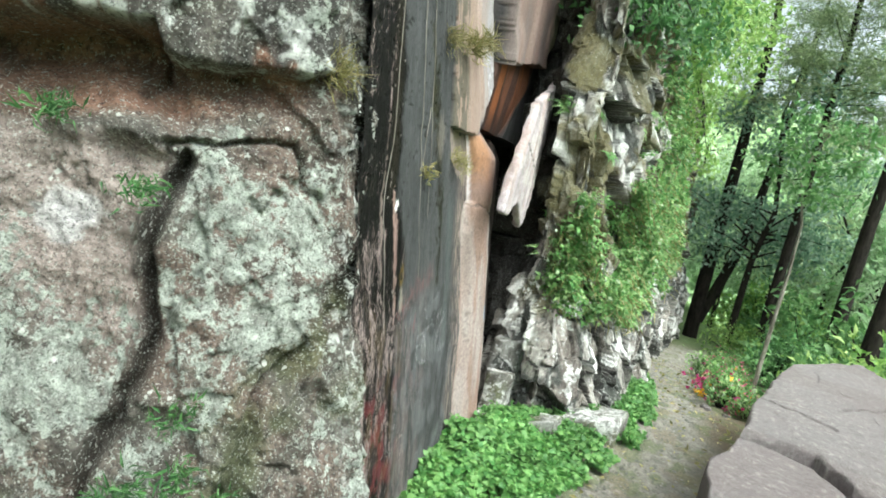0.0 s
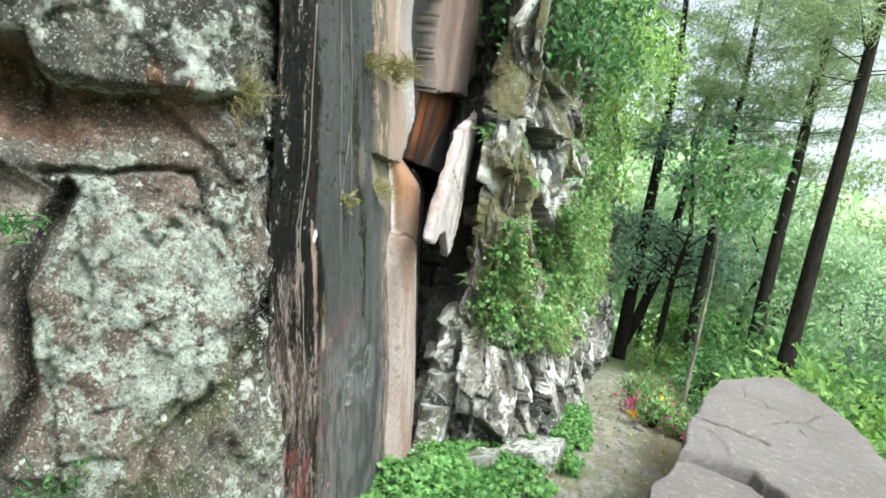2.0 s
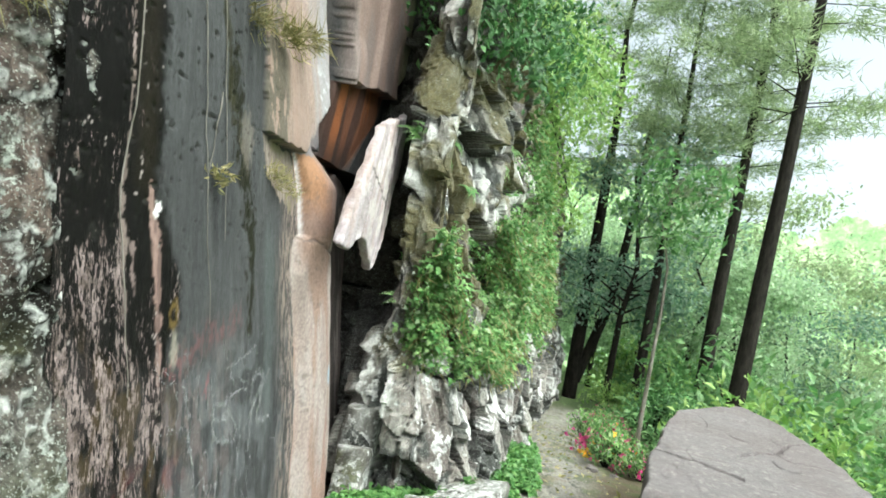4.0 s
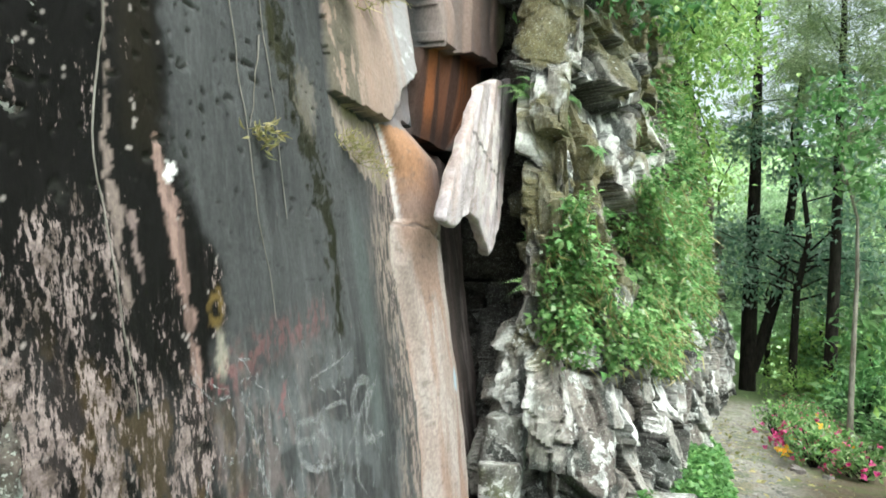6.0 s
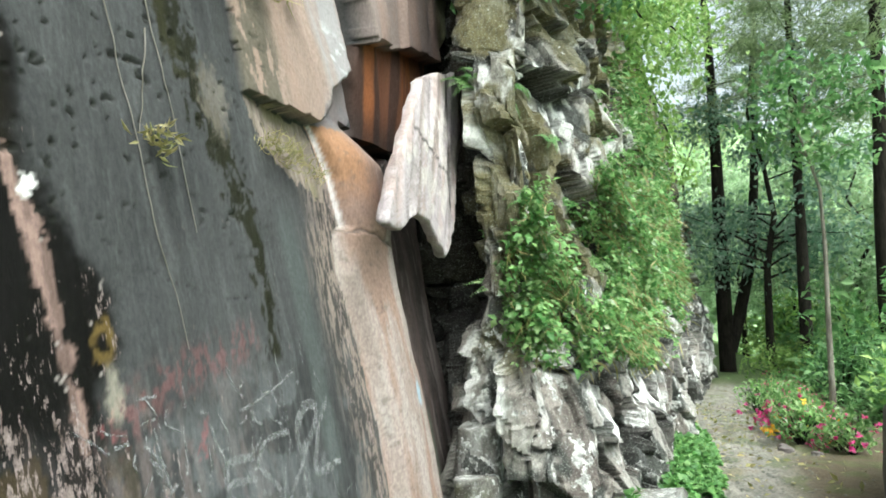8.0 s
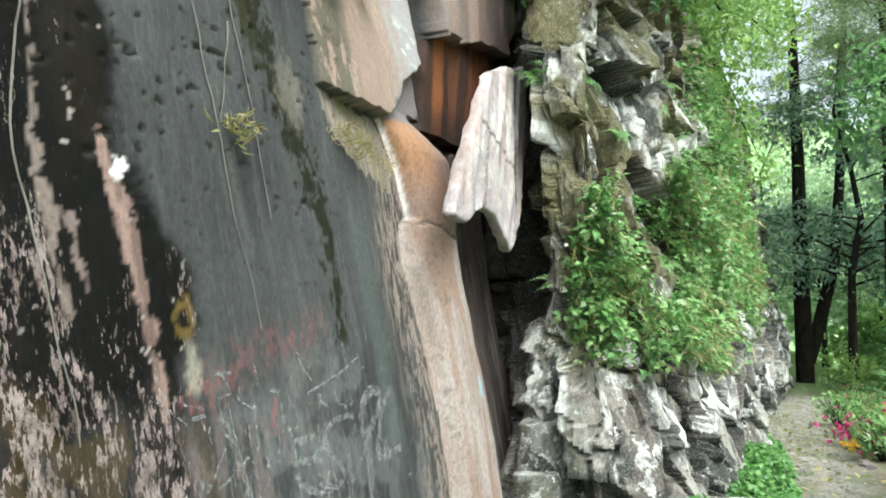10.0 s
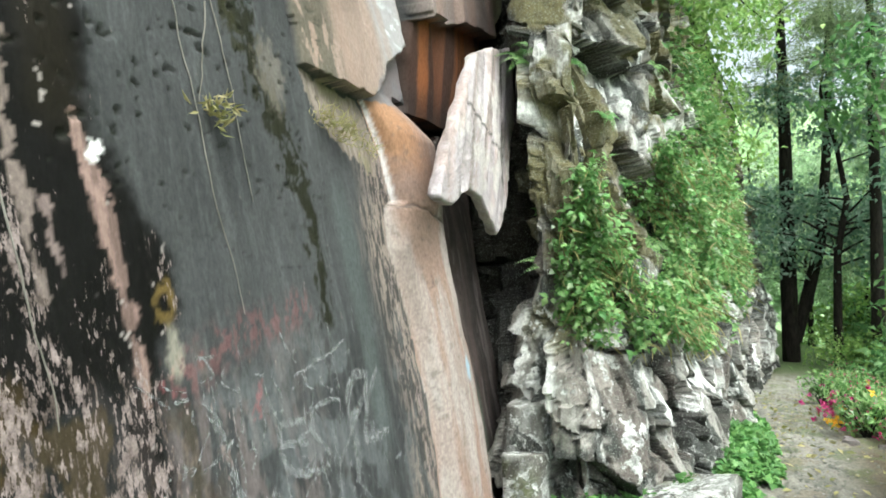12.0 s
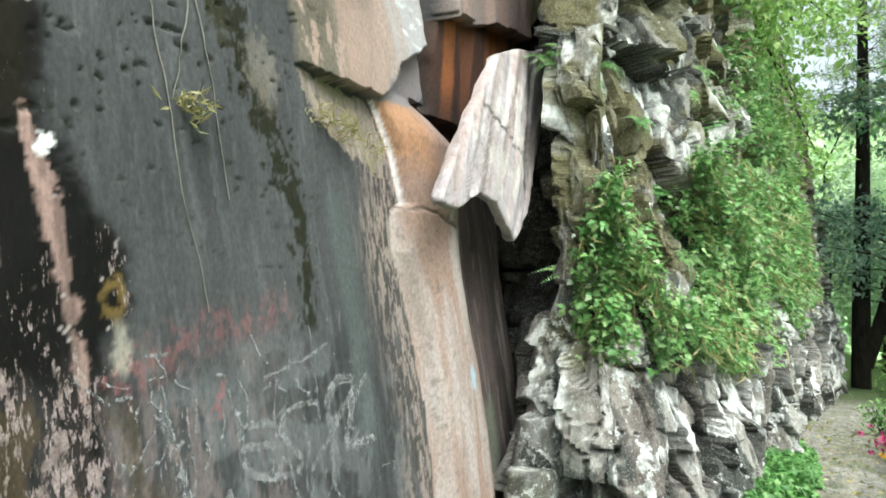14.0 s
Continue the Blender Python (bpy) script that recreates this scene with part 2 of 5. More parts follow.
clover = leafy("clover", [(0.0, (0.06, 0.18, 0.04)), (0.5, (0.125, 0.275, 0.075)), (1.0, (0.21, 0.38, 0.12))])
fern_leaf = leafy("fern_leaf", [(0.0, (0.09, 0.20, 0.05)), (0.5, (0.20, 0.36, 0.12)), (0.9, (0.31, 0.46, 0.18)), (1.0, (0.46, 0.53, 0.40))], 0.45)
bright_leaf = leafy("bright_leaf", [(0.0, (0.15, 0.29, 0.06)), (0.5, (0.26, 0.42, 0.11)), (1.0, (0.39, 0.52, 0.18))], 0.5)
shade_leaf = leafy("shade_leaf", [(0.0, (0.035, 0.10, 0.03)), (0.6, (0.07, 0.18, 0.05)), (1.0, (0.13, 0.27, 0.09))], 0.4)
deep_leaf = leafy("deep_leaf", [(0.0, (0.08, 0.19, 0.06)), (0.6, (0.16, 0.31, 0.11)), (1.0, (0.26, 0.42, 0.18))], 0.5)
grey_leaf = leafy("grey_leaf", [(0.0, (0.12, 0.23, 0.15)), (0.6, (0.23, 0.36, 0.25)), (1.0, (0.44, 0.54, 0.45))], 0.55, 0.35)
needle = leafy("needle", [(0.0, (0.25, 0.33, 0.16)), (0.6, (0.37, 0.46, 0.25)), (1.0, (0.50, 0.58, 0.36))], 0.6)
# leaves of distant trees: haze is mixed into the pale green
hazed_leaf = leafy("hazed_leaf", [(0.0, (0.30, 0.44, 0.24)), (0.5, (0.42, 0.57, 0.34)), (1.0, (0.58, 0.70, 0.49))], 0.6)
dry_grass = leafy("dry_grass", [(0.0, (0.16, 0.17, 0.05)), (0.6, (0.3, 0.27, 0.11)), (1.0, (0.42, 0.36, 0.18))], 0.3)
petal = leafy("petal", [(0.0, (0.50, 0.015, 0.13)), (0.6, (0.72, 0.04, 0.28)), (1.0, (0.82, 0.22, 0.46))], 0.4)
petal_yellow = leafy("petal_yellow", [(0.0, (0.7, 0.3, 0.02)), (1.0, (0.8, 0.55, 0.06))], 0.4)


def bark_material(name, dark, pale):
    m, t, b = nodes(name)
    c = ramp(t, noise_out(t, 14, 8, 0.7, (1, 1, 0.25)), [(0.35, dark), (0.7, pale)])
    t.links.new(c, b.inputs["Base Color"])
    b.inputs["Roughness"].default_value = 0.95
    b.inputs["Specular IOR Level"].default_value = 0.1
    bumped(t, b, noise_out(t, 20, 8, 0.7, (1, 1, 0.2)), 0.9, 0.03)
    return m


bark = bark_material("bark", (0.011, 0.0095, 0.008), (0.042, 0.036, 0.030))
pale_bark = bark_material("pale_bark", (0.10, 0.09, 0.07), (0.34, 0.32, 0.27))
vine_bark = bark_material("vine_bark", (0.12, 0.11, 0.09), (0.3, 0.28, 0.25))

# ---- ground ----
PATH_MID = [(-6, 1.2), (0, 1.15), (3, 1.2), (5, 1.65), (7, 1.98), (9.5, 2.3), (14, 3.1), (17.5, 3.9), (22, 4.6), (30, 5.0)]


def path_mid(y):
    return np.interp(y, [p[0] for p in PATH_MID], [p[1] for p in PATH_MID])


def ground_z(x, y):
    z = -0.1 * np.maximum(0, y - 7) + 0.06 * np.maximum(0, y - 18)
    off = x - path_mid(y)
    z = z - 0.42 * np.maximum(0, off - 1.6) * step(2.5, 9, y + x * 0.4) + 0.42 * np.maximum(0, off - 14)
    return np.clip(z, -9, 24)


def axis(a, b, fine_a, fine_b, fine, coarse):
    return np.unique(np.r_[np.linspace(a, fine_a, coarse), np.arange(fine_a, fine_b, fine), np.linspace(fine_b, b, coarse)])


gx, gy = np.meshgrid(axis(-400, 400, -1.2, 5.5, 0.03, 40), axis(-400, 400, -3, 19, 0.05, 40))
gz = ground_z(gx, gy)
near = step(13, 8, np.hypot((gx - 2) * 1.6, gy - 8))
off = gx - path_mid(gy)
gn = fbm(gx * 1.5, gy * 1.5, 0, 3, 5)
gs, gap = cells(gx * 14, gy * 14, gz * 0, 4)
on_path = step(0.75, 0.35, np.abs(off) + (gn - 0.5) * 0.5) * near
gz = gz + near * ((gn - 0.5) * 0.10 + on_path * (gs - 0.3) * 0.04 * step(0.0, 0.25, gap))
gcol = np.zeros(gx.shape + (3,)) + (0.11, 0.085, 0.055)
gcol = blend(gcol, on_path * 0.9, (0.215, 0.205, 0.178))
gcol = gcol * (0.75 + 0.5 * gs * on_path + 0.25 * (1 - on_path))[..., None]
gcol = blend(gcol, step(0.5, 0.62, fbm(gx * 5, gy * 5, 0, 11, 5)) * 0.6 * near, (0.095, 0.115, 0.04))
gcol = blend(gcol, step(0.56, 0.66, fbm(gx * 4, gy * 4, 0, 21, 4)) * 0.6 * on_path, (0.19, 0.155, 0.115))
gcol = blend(gcol, 1 - near, (0.11, 0.17, 0.06))
ground = sheet("ground", np.stack([gx, gy, gz], -1), earth, None, "", gcol)
tagged(ground, "trodden dirt path with pebbles, moss and leaf litter", "ground", kind="structure")

# ---- left part of the cliff: lichen-covered sandstone with an overhang ----
LEFT = np.array([(-3.2, 0.7), (-1.5, 1.35), (-0.85, 1.6), (-0.42, 1.76), (-0.17, 1.92), (0.03, 2.12), (0.11, 2.35), (0.10, 2.52), (-0.12, 2.66)])
CUM = np.r_[0, np.cumsum(np.hypot(*np.diff(LEFT, axis=0).T))]


def soft_line(s, cum, pts, w=0.06):
    return np.mean([[np.interp(s + d, cum, pts[:, k]) for k in (0, 1)] for d in (-w, -w / 2, 0, w / 2, w)], 0)


s, z = np.meshgrid(np.r_[np.arange(0, 2.2, 0.04), np.arange(2.2, CUM[-1], 0.009)], np.r_[np.arange(-0.3, 0.5, 0.03), np.arange(0.5, 2.5, 0.009), np.arange(2.5, 6.2, 0.06)])
bx, by = soft_line(s, CUM, LEFT)
tx, ty = soft_line(s + 0.02, CUM, LEFT) - soft_line(s - 0.02, CUM, LEFT)
ln = np.hypot(tx, ty)
nx, ny = ty / ln, -tx / ln
warp = fbm(s * 3, z * 3, 0, 31, 4) - 0.5
zw, sw = z + warp * 0.10, s + (fbm(s * 3, z * 3, 5, 37, 4) - 0.5) * 0.10
lean = 0.33 * (1.6 - np.minimum(z, 2.6))
d = (fbm(s * 2.2, z * 2.2, 1, 41, 5) - 0.5) * 0.16 + (fbm(s * 9, z * 9, 2, 43, 5) - 0.5) * 0.07 + (fbm(s * 30, z * 30, 2, 46, 3) - 0.5) * 0.018
cv, cg = cells(s * 2.6, z * 1.9, 0, 44)
d += (cv - 0.5) * 0.05 * step(0, 0.12, cg)
fa, ga = facets(s * 4.5 + z * 1.6 + warp, z * 3.4 - s * 0.9, 47)
fb, gb = facets(s * 12 + z * 3, z * 9 - s * 2, 48)
d += (fa * 0.034 - 0.008 * step(0.04, 0.0, ga) * step(0.5, 0.6, fbm(s * 3, z * 3, 8, 49, 3)) + fb * 0.018) * (0.35 + 0.65 * step(2.9, 3.1, s))
over_edge = np.interp(sw, [0, 2.57, 2.81, 3.04, 3.07, 3.12, 3.25, 3.33, 3.51, 3.62, 3.7], [1.98, 2.03, 2.09, 2.13, 2.05, 2.02, 2.02, 2.05, 2.08, 2.12, 1.9])
ledge = np.interp(sw, [0, 2.57, 2.81, 3.05, 3.12, 3.28, 3.49, 3.62, 3.7], [1.64, 1.70, 1.74, 1.80, 1.79, 1.81, 1.86, 2.0, 1.9])
width = np.maximum(over_edge - ledge, 0.01)
deep = np.interp(sw, [2.2, 2.9, 3.06, 3.14, 3.45, 3.62, 3.66], [0.34, 0.32, 0.30, 0.13, 0.10, 0.04, 0.0])
up = (zw - ledge) / width
hollow = np.where(up > 0, np.clip(up / 0.75, 0, 1) ** 1.2, 0) * step(1.04, 0.97, up)
niche = deep * hollow
d -= niche
crack_l = line_gap([(3.10, 1.72), (2.99, 1.46), (3.03, 1.18), (2.94, 0.97), (2.80, 0.6)], sw, zw)
crack_r = line_gap([(3.86, 1.47), (3.70, 1.29), (3.45, 1.13), (3.35, 1.04), (3.22, 0.6)], sw, zw)
crack_t = line_gap([(3.05, 1.76), (3.28, 1.80), (3.49, 1.84), (3.55, 1.68)], sw, zw)
d -= 0.13 * step(0.045, 0.0, crack_l) + 0.08 * step(0.035, 0, crack_r) + 0.06 * step(0.02, 0, crack_t)
left_of = step(0.0, 0.05, np.interp(z, [0.6, 0.97, 1.18, 1.46, 1.72], [2.80, 2.94, 3.03, 2.99, 3.10]) - s) * step(1.8, 1.7, z)
d -= 0.08 * left_of
over = step(0.0, 0.03, zw - over_edge) * step(3.66, 3.58, sw)
d += 0.07 * over
d -= 0.08 * step(3.86, 4.0, s)
P = np.stack([bx + nx * d + lean * 0.8, by + ny * d - lean * 0.35, z], -1)
n1, n2, n3 = fbm(s * 5, z * 5, 0, 51, 5), fbm(s * 14, z * 14, 0, 53, 5), fbm(s * 2, z * 2, 0, 57, 4)
col = np.zeros(s.shape + (3,)) + (0.175, 0.16, 0.14)
col = blend(col, step(0.50, 0.64, n3) * 0.8, (0.20, 0.145, 0.12))
col = blend(col, step(0.50, 0.60, fbm(s * 9, z * 9, 0, 59, 5)) * 0.6, (0.075, 0.07, 0.06))
n4 = fbm(s * 3.2, z * 3.2, 4, 65, 4)
cover = 0.56 + (n1 - 0.5) * 1.0 + (n4 - 0.45) * 0.9 + (n2 - 0.5) * 0.9
col = blend(col, left_of * step(1.0, 1.3, z + (n3 - 0.5) * 0.6) * 0.8, (0.41, 0.335, 0.305))
col = blend(col, left_of * step(0.57, 0.63, fbm(s * 4, z * 6, 4, 66, 4)) * step(1.15, 1.3, z) * 0.75, (0.60, 0.59, 0.59))
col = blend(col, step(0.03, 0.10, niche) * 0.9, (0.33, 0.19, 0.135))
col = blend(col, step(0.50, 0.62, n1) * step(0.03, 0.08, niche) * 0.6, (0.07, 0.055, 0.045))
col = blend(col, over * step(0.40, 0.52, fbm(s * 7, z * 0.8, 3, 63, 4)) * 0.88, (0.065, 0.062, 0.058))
col = blend(col, over * step(0.50, 0.56, fbm(s * 5, z * 1.2, 7, 64, 4)) * 0.8, (0.24, 0.125, 0.08))
col = blend(col, over * step(0.57, 0.62, fbm(s * 13, z * 9, 7, 68, 4)) * 0.9, (0.60, 0.62, 0.58))
col = blend(col, step(0.12, 0.02, crack_r) * 0.6 * step(0.4, 0.55, n1 + 0.08), (0.10, 0.12, 0.045))
col = blend(col, step(0.06, 0.01, crack_l) * 0.85, (0.05, 0.042, 0.035))
edge_dark = step(3.60, 3.85, sw + (n2 - 0.5) * 0.35)
col = blend(col, edge_dark * 0.97 * step(0.34, 0.42, fbm(s * 22, z * 8, 0, 67, 4)) * step(1.1, 1.4, z), (0.012, 0.010, 0.008))
col = blend(col, edge_dark * step(0.58, 0.62, fbm(s * 40, z * 34, 2, 69, 3)) * 0.9, (0.62, 0.64, 0.60))
col = blend(col, step(0.55, 0.68, fbm(s * 4, z * 4, 9, 71, 4)) * step(1.2, 0.8, z) * 0.8, (0.10, 0.125, 0.045))
cliff = new("cliff")
tagged(cliff, "sandstone cliff with lichen, dark water stains and an overhang beside the path", "cliff", kind="structure")
cover = cover - 0.9 * step(0.02, 0.08, niche) - 0.85 * over * step(3.5, 3.4, sw) - 0.2 * over - 0.62 * edge_dark * step(1.0, 1.4, z) - 0.6 * step(0.06, 0.01, crack_l) - 0.35 * step(0.10, 0.02, crack_r)
cover = cover - 0.5 * left_of * step(1.25, 1.5, z + (n3 - 0.5) * 0.7) - 0.3 * step(1.0, 0.6, z)
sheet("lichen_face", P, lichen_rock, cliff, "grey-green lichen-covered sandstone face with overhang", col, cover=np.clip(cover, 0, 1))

# ---- middle part: smooth dark face leaning back, tan rib, plates above ----
def face_x(y, z):
    """The dark face as a whole: it leans back, and swings out again beyond the rib."""
    base = 0.065 - 0.04 * (y - 3.5) - 0.171 * (np.minimum(z, 3.2) - 1.5) - 0.06 * np.maximum(0, z - 3.2)
    upper = -0.15 + 0.10 * (y - 5.27) - 0.05 * (np.minimum(z, 4.5) - 2.85)
    t = step(5.00, 5.16, y) * step(2.10, 2.28, z)
    base = base * (1 - t) + upper * t
    base = base + 0.12 * np.maximum(0, y - 5.1) * (1 - t)
    return base + (fbm(y * 1.5, z * 1.2, 0, 85, 4) - 0.5) * 0.05 + (fbm(y * 12, z * 4, 0, 86, 4) - 0.5) * 0.012


y, z = np.meshgrid(np.r_[np.arange(2.36, 4.4, 0.0085), np.arange(4.4, 7.6, 0.012)], np.r_[np.arange(-0.3, 0.5, 0.02), np.arange(0.5, 3.0, 0.0085), np.arange(3.0, 3.8, 0.014), np.arange(3.8, 7.0, 0.08)])
wob = (fbm(y * 5, z * 5, 0, 81, 4) - 0.5) * 0.09
yw, zw = y + wob, z + (fbm(y * 5, z * 5, 4, 83, 4) - 0.5) * 0.05
rag = (fbm(y * 26, z * 26, 2, 87, 4) - 0.5) * 0.12
rib_l = np.interp(z, [0.1, 0.47, 0.77, 1.18, 1.51, 1.70, 1.74, 1.98, 2.18], [4.56, 4.55, 4.54, 4.50, 4.42, 4.44, 4.52, 4.45, 4.33]) + rag * 0.08
rib_r = np.interp(z, [0.27, 0.6, 1.0, 1.43, 1.75, 2.1, 2.21, 2.27], [5.18, 5.18, 5.14, 5.11, 5.17, 5.26, 5.08, 4.78])
x = face_x(y, z)
SLAB = [(3.80, 2.5), (3.80, 2.17), (4.01, 2.165), (4.33, 2.17), (4.46, 2.25), (4.54, 2.39), (4.97, 2.62), (4.97, 7.5), (3.62, 7.5), (3.78, 3.0)]
SMOOTH = [(4.33, 2.165), (4.54, 2.39), (4.97, 2.62), (4.97, 2.36), (4.86, 2.26), (4.62, 2.22)]
HOOD = [(5.15, 2.83), (5.21, 2.87), (5.45, 2.89), (5.68, 2.99), (6.2, 3.06), (6.40, 3.29), (6.5, 3.6), (6.6, 7.5), (5.12, 7.5)]
RUST = [(5.10, 2.82), (5.68, 3.0), (6.2, 3.07), (5.95, 2.65), (5.5, 2.15), (5.2, 2.08), (4.95, 2.22), (5.0, 2.5)]
slab, smooth, hood, rust = (inside(p, y + wob * 0.15 + rag * 0.25, zw + rag * 0.2) for p in (SLAB, SMOOTH, HOOD, RUST))
slab_lift = 0.012 + 0.075 * step(3.3, 2.15, z) * step(3.66, 4.1, y)
x = np.where(slab, x + slab_lift + 0.02 * step(0.50, 0.53, fbm(y * 3, z * 1.0, 6, 84, 3)), x)
x = np.where(hood, x + 0.09 + 0.05 * step(0.44, 0.56, fbm(y * 4, z * 0.8, 8, 82, 3)), x)
x = np.where(rust & ~hood, x - 0.05 + 0.08 * step(2.2, 3.0, z) + 0.010 * np.sin(y * 17 + z * 2), x)
rib = (y > rib_l) & (y < rib_r) & (z < 2.28) & ~slab
ribt = np.clip((y - rib_l) / np.maximum(rib_r - rib_l, 0.05), 0, 1)
x = np.where(rib, x + 0.14 * np.sin(np.pi * ribt) ** 0.6 * step(0.0, 0.10, ribt) * step(2.32, 2.05, z), x)
past = np.maximum(0, y - rib_r) * (z < 2.3)
x = x - 0.08 * step(0, 0.05, past) - 0.6 * step(0.75, 1.2, past)
joint = step(0.10, 0.05, np.abs(y - 5.05 + (fbm(z * 3, 0 * z, 0, 80, 3) - 0.5) * 0.08)) * step(2.25, 2.4, z)
x = x - 0.09 * joint
groove = line_gap([(3.04, 1.59), (3.23, 1.50), (3.49, 1.44), (3.70, 1.43)], y + wob * 0.15, z + rag * 0.2)
x = x - 0.006 * step(0.009, 0.0, groove + np.abs(rag) * 0.4)
crease = line_gap([(4.44, 1.70), (4.62, 1.72), (4.80, 1.68), (4.98, 1.66)], y, z + rag * 0.5)
x = x - 0.02 * step(0.02, 0.0, crease) * rib
pit = step(0.725, 0.765, fbm(y * 24, z * 50, 0, 88, 3)) * step(1.4, 1.8, z) * step(4.2, 3.6, y)
x = x - 0.012 * pit
P = np.stack([x, y, z], -1)
u = y + np.interp(y, [2.8, 3.3, 4.2, 5.0], [0.05, 0.14, 0.07, 0.03]) * (z - 1.2)
st1, st2 = fbm(u * 16, z * 1.2, 0, 91, 5), fbm(u * 40, z * 4, 0, 93, 4)
n1 = fbm(y * 4, z * 4, 0, 95, 5)
n2 = fbm(y * 55, z * 34, 0, 97, 4)
n3 = fbm(y * 1.3, z * 1.3, 3, 98, 3)
col = np.zeros(y.shape + (3,)) + (0.035, 0.0355, 0.036)
col = blend(col, step(0.40, 0.62, n3) * 0.55, (0.064, 0.065, 0.066))
col = blend(col, step(0.44, 0.64, st1) * 0.45, (0.062, 0.063, 0.063))
col = blend(col, step(0.57, 0.7, st2) * 0.2, (0.12, 0.124, 0.124))
# black stain with a ragged edge
bound = np.interp(z, [0.5, 1.0, 1.24, 1.36, 1.47, 1.57, 1.76, 1.9, 2.2, 3.0], [3.00, 2.96, 2.98, 3.05, 3.02, 2.95, 2.84, 2.84, 2.82, 2.74])
black = step(0.05, -0.03, y - bound + (n1 - 0.5) * 0.12 + rag * 0.7)
col = blend(col, black * 0.97, (0.0045, 0.004, 0.0035))
brown = black * step(0.10, 0.02, np.abs(y - bound + 0.07)) * step(1.65, 1.8, z)
col = blend(col, brown * 0.6, (0.016, 0.013, 0.008))
col = blend(col, black * step(0.79, 0.81, n2) * 0.8, (0.34, 0.30, 0.28))
low = step(1.33, 1.12, z + (n1 - 0.5) * 0.55)
col = blend(col, low * step(0.47, 0.56, fbm(u * 38, z * 8, 5, 101, 5)) * 0.5 * step(3.9, 3.3, y) * (1 - 0.8 * black), (0.15, 0.12, 0.115))
col = blend(col, low * step(0.50, 0.6, fbm(y * 11, z * 9, 6, 103, 5)) * 0.4 * (1 - 0.8 * black), (0.13, 0.137, 0.14))
col = blend(col, low * step(0.57, 0.61, fbm(u * 24, z * 9, 8, 105, 4)) * 0.3 * step(3.25, 2.95, y), (0.09, 0.06, 0.022))
reds = line_gap([(3.60, 1.31), (3.42, 1.27), (3.26, 1.26), (3.13, 1.22), (3.0, 1.17)], y, z)
col = blend(col, step(0.09, 0.02, reds) * step(0.50, 0.58, fbm(y * 80, z * 40, 9, 107, 3)) * 0.4, (0.17, 0.07, 0.07))
col = blend(col, step(0.52, 0.60, fbm(y * 12, z * 12, 9, 108, 4)) * step(0.95, 0.82, z) * step(3.2, 2.9, y) * 0.35, (0.18, 0.04, 0.045))
for cy, cz, h in ((3.30, 1.08, 0.06), (3.00, 1.18, 0.03)):
    col = blend(col, step(0.018, 0.004, np.hypot(y - cy, (z - cz) * 0.03 / h) + (n2 - 0.5) * 0.12) * 0.4, (0.28, 0.08, 0.085))
ring = np.abs(np.hypot(y - 3.0, (z - 1.355) * 0.7) - 0.026)
col = blend(col, step(0.014, 0.004, ring + (n2 - 0.5) * 0.04) * 0.55, (0.16, 0.11, 0.035))
col = blend(col, step(0.035, 0.01, np.abs(y - 3.01) + (n2 - 0.5) * 0.06) * step(1.16, 1.2, z) * step(1.32, 1.28, z) * 0.5, (0.34, 0.31, 0.25))
for line, wide, rgb in (([(2.81, 1.77), (2.84, 1.67), (2.855, 1.56), (2.88, 1.42), (2.90, 1.26), (2.915, 1.14)], 0.026, (0.22, 0.15, 0.13)), ([(2.66, 2.3), (2.67, 1.92), (2.665, 1.74), (2.685, 1.5), (2.70, 1.38)], 0.014, (0.17, 0.135, 0.12)), ([(2.73, 1.56), (2.75, 1.44)], 0.012, (0.17, 0.13, 0.12))):
    gap = line_gap(line, y + rag * 0.2, z)
    narrow = np.interp(z, [1.1, 1.3, 1.45, 1.6, 1.78], [0.5, 0.75, 0.7, 1.0, 0.3])
    col = blend(col, step(wide * 1.15, wide * 0.8, gap / narrow + (n2 - 0.5) * 0.05 + rag * 0.35) * (0.55 + 0.4 * step(0.4, 0.55, st2)), rgb)
col = blend(col, step(0.018, 0.006, np.hypot(y - 2.86 + rag * 0.5, (z - 1.69) * 0.7) + (n2 - 0.5) * 0.07), (0.74, 0.72, 0.70))
moss = line_gap([(3.44, 2.35), (3.44, 2.28), (3.51, 2.17), (3.53, 2.05), (3.61, 1.93), (3.68, 1.77), (3.75, 1.58), (3.76, 1.40), (3.75, 1.23)], y + wob * 0.3, z)
mossy = step(0.065, 0.035, moss * np.interp(z, [1.2, 1.6, 1.8, 2.0, 2.3], [1.3, 1.5, 0.9, 1.1, 0.8]) + (n2 - 0.5) * 0.22 + rag * 0.7) * step(1.20, 1.25, z)
col = blend(col, mossy * 0.9, (0.012, 0.012, 0.005))
moss2 = line_gap([(3.28, 2.6), (3.38, 2.30), (3.45, 2.12)], yw, z)
col = blend(col, step(0.04, 0.02, moss2 + (n2 - 0.5) * 0.10) * 0.8, (0.025, 0.024, 0.012))
patch = step(0.10, 0.05, np.hypot(y - 3.62, (z - 2.09) * 0.7) + (n2 - 0.5) * 0.13)
col = blend(col, patch * 0.5, (0.17, 0.15, 0.125))
green = step(0.10, 0.03, np.abs(y - 4.02 + 0.10 * (z - 1.4))) * step(1.85, 1.6, z) * step(0.6, 0.9, z)
col = blend(col, green * 0.55, (0.072, 0.084, 0.080))
pale = step(-0.34, -0.10, y - rib_l + (st1 - 0.5) * 0.25) * (y < rib_l + 0.02) * (z < 2.0)
col = blend(col, pale * 0.55, (0.055, 0.048, 0.042))
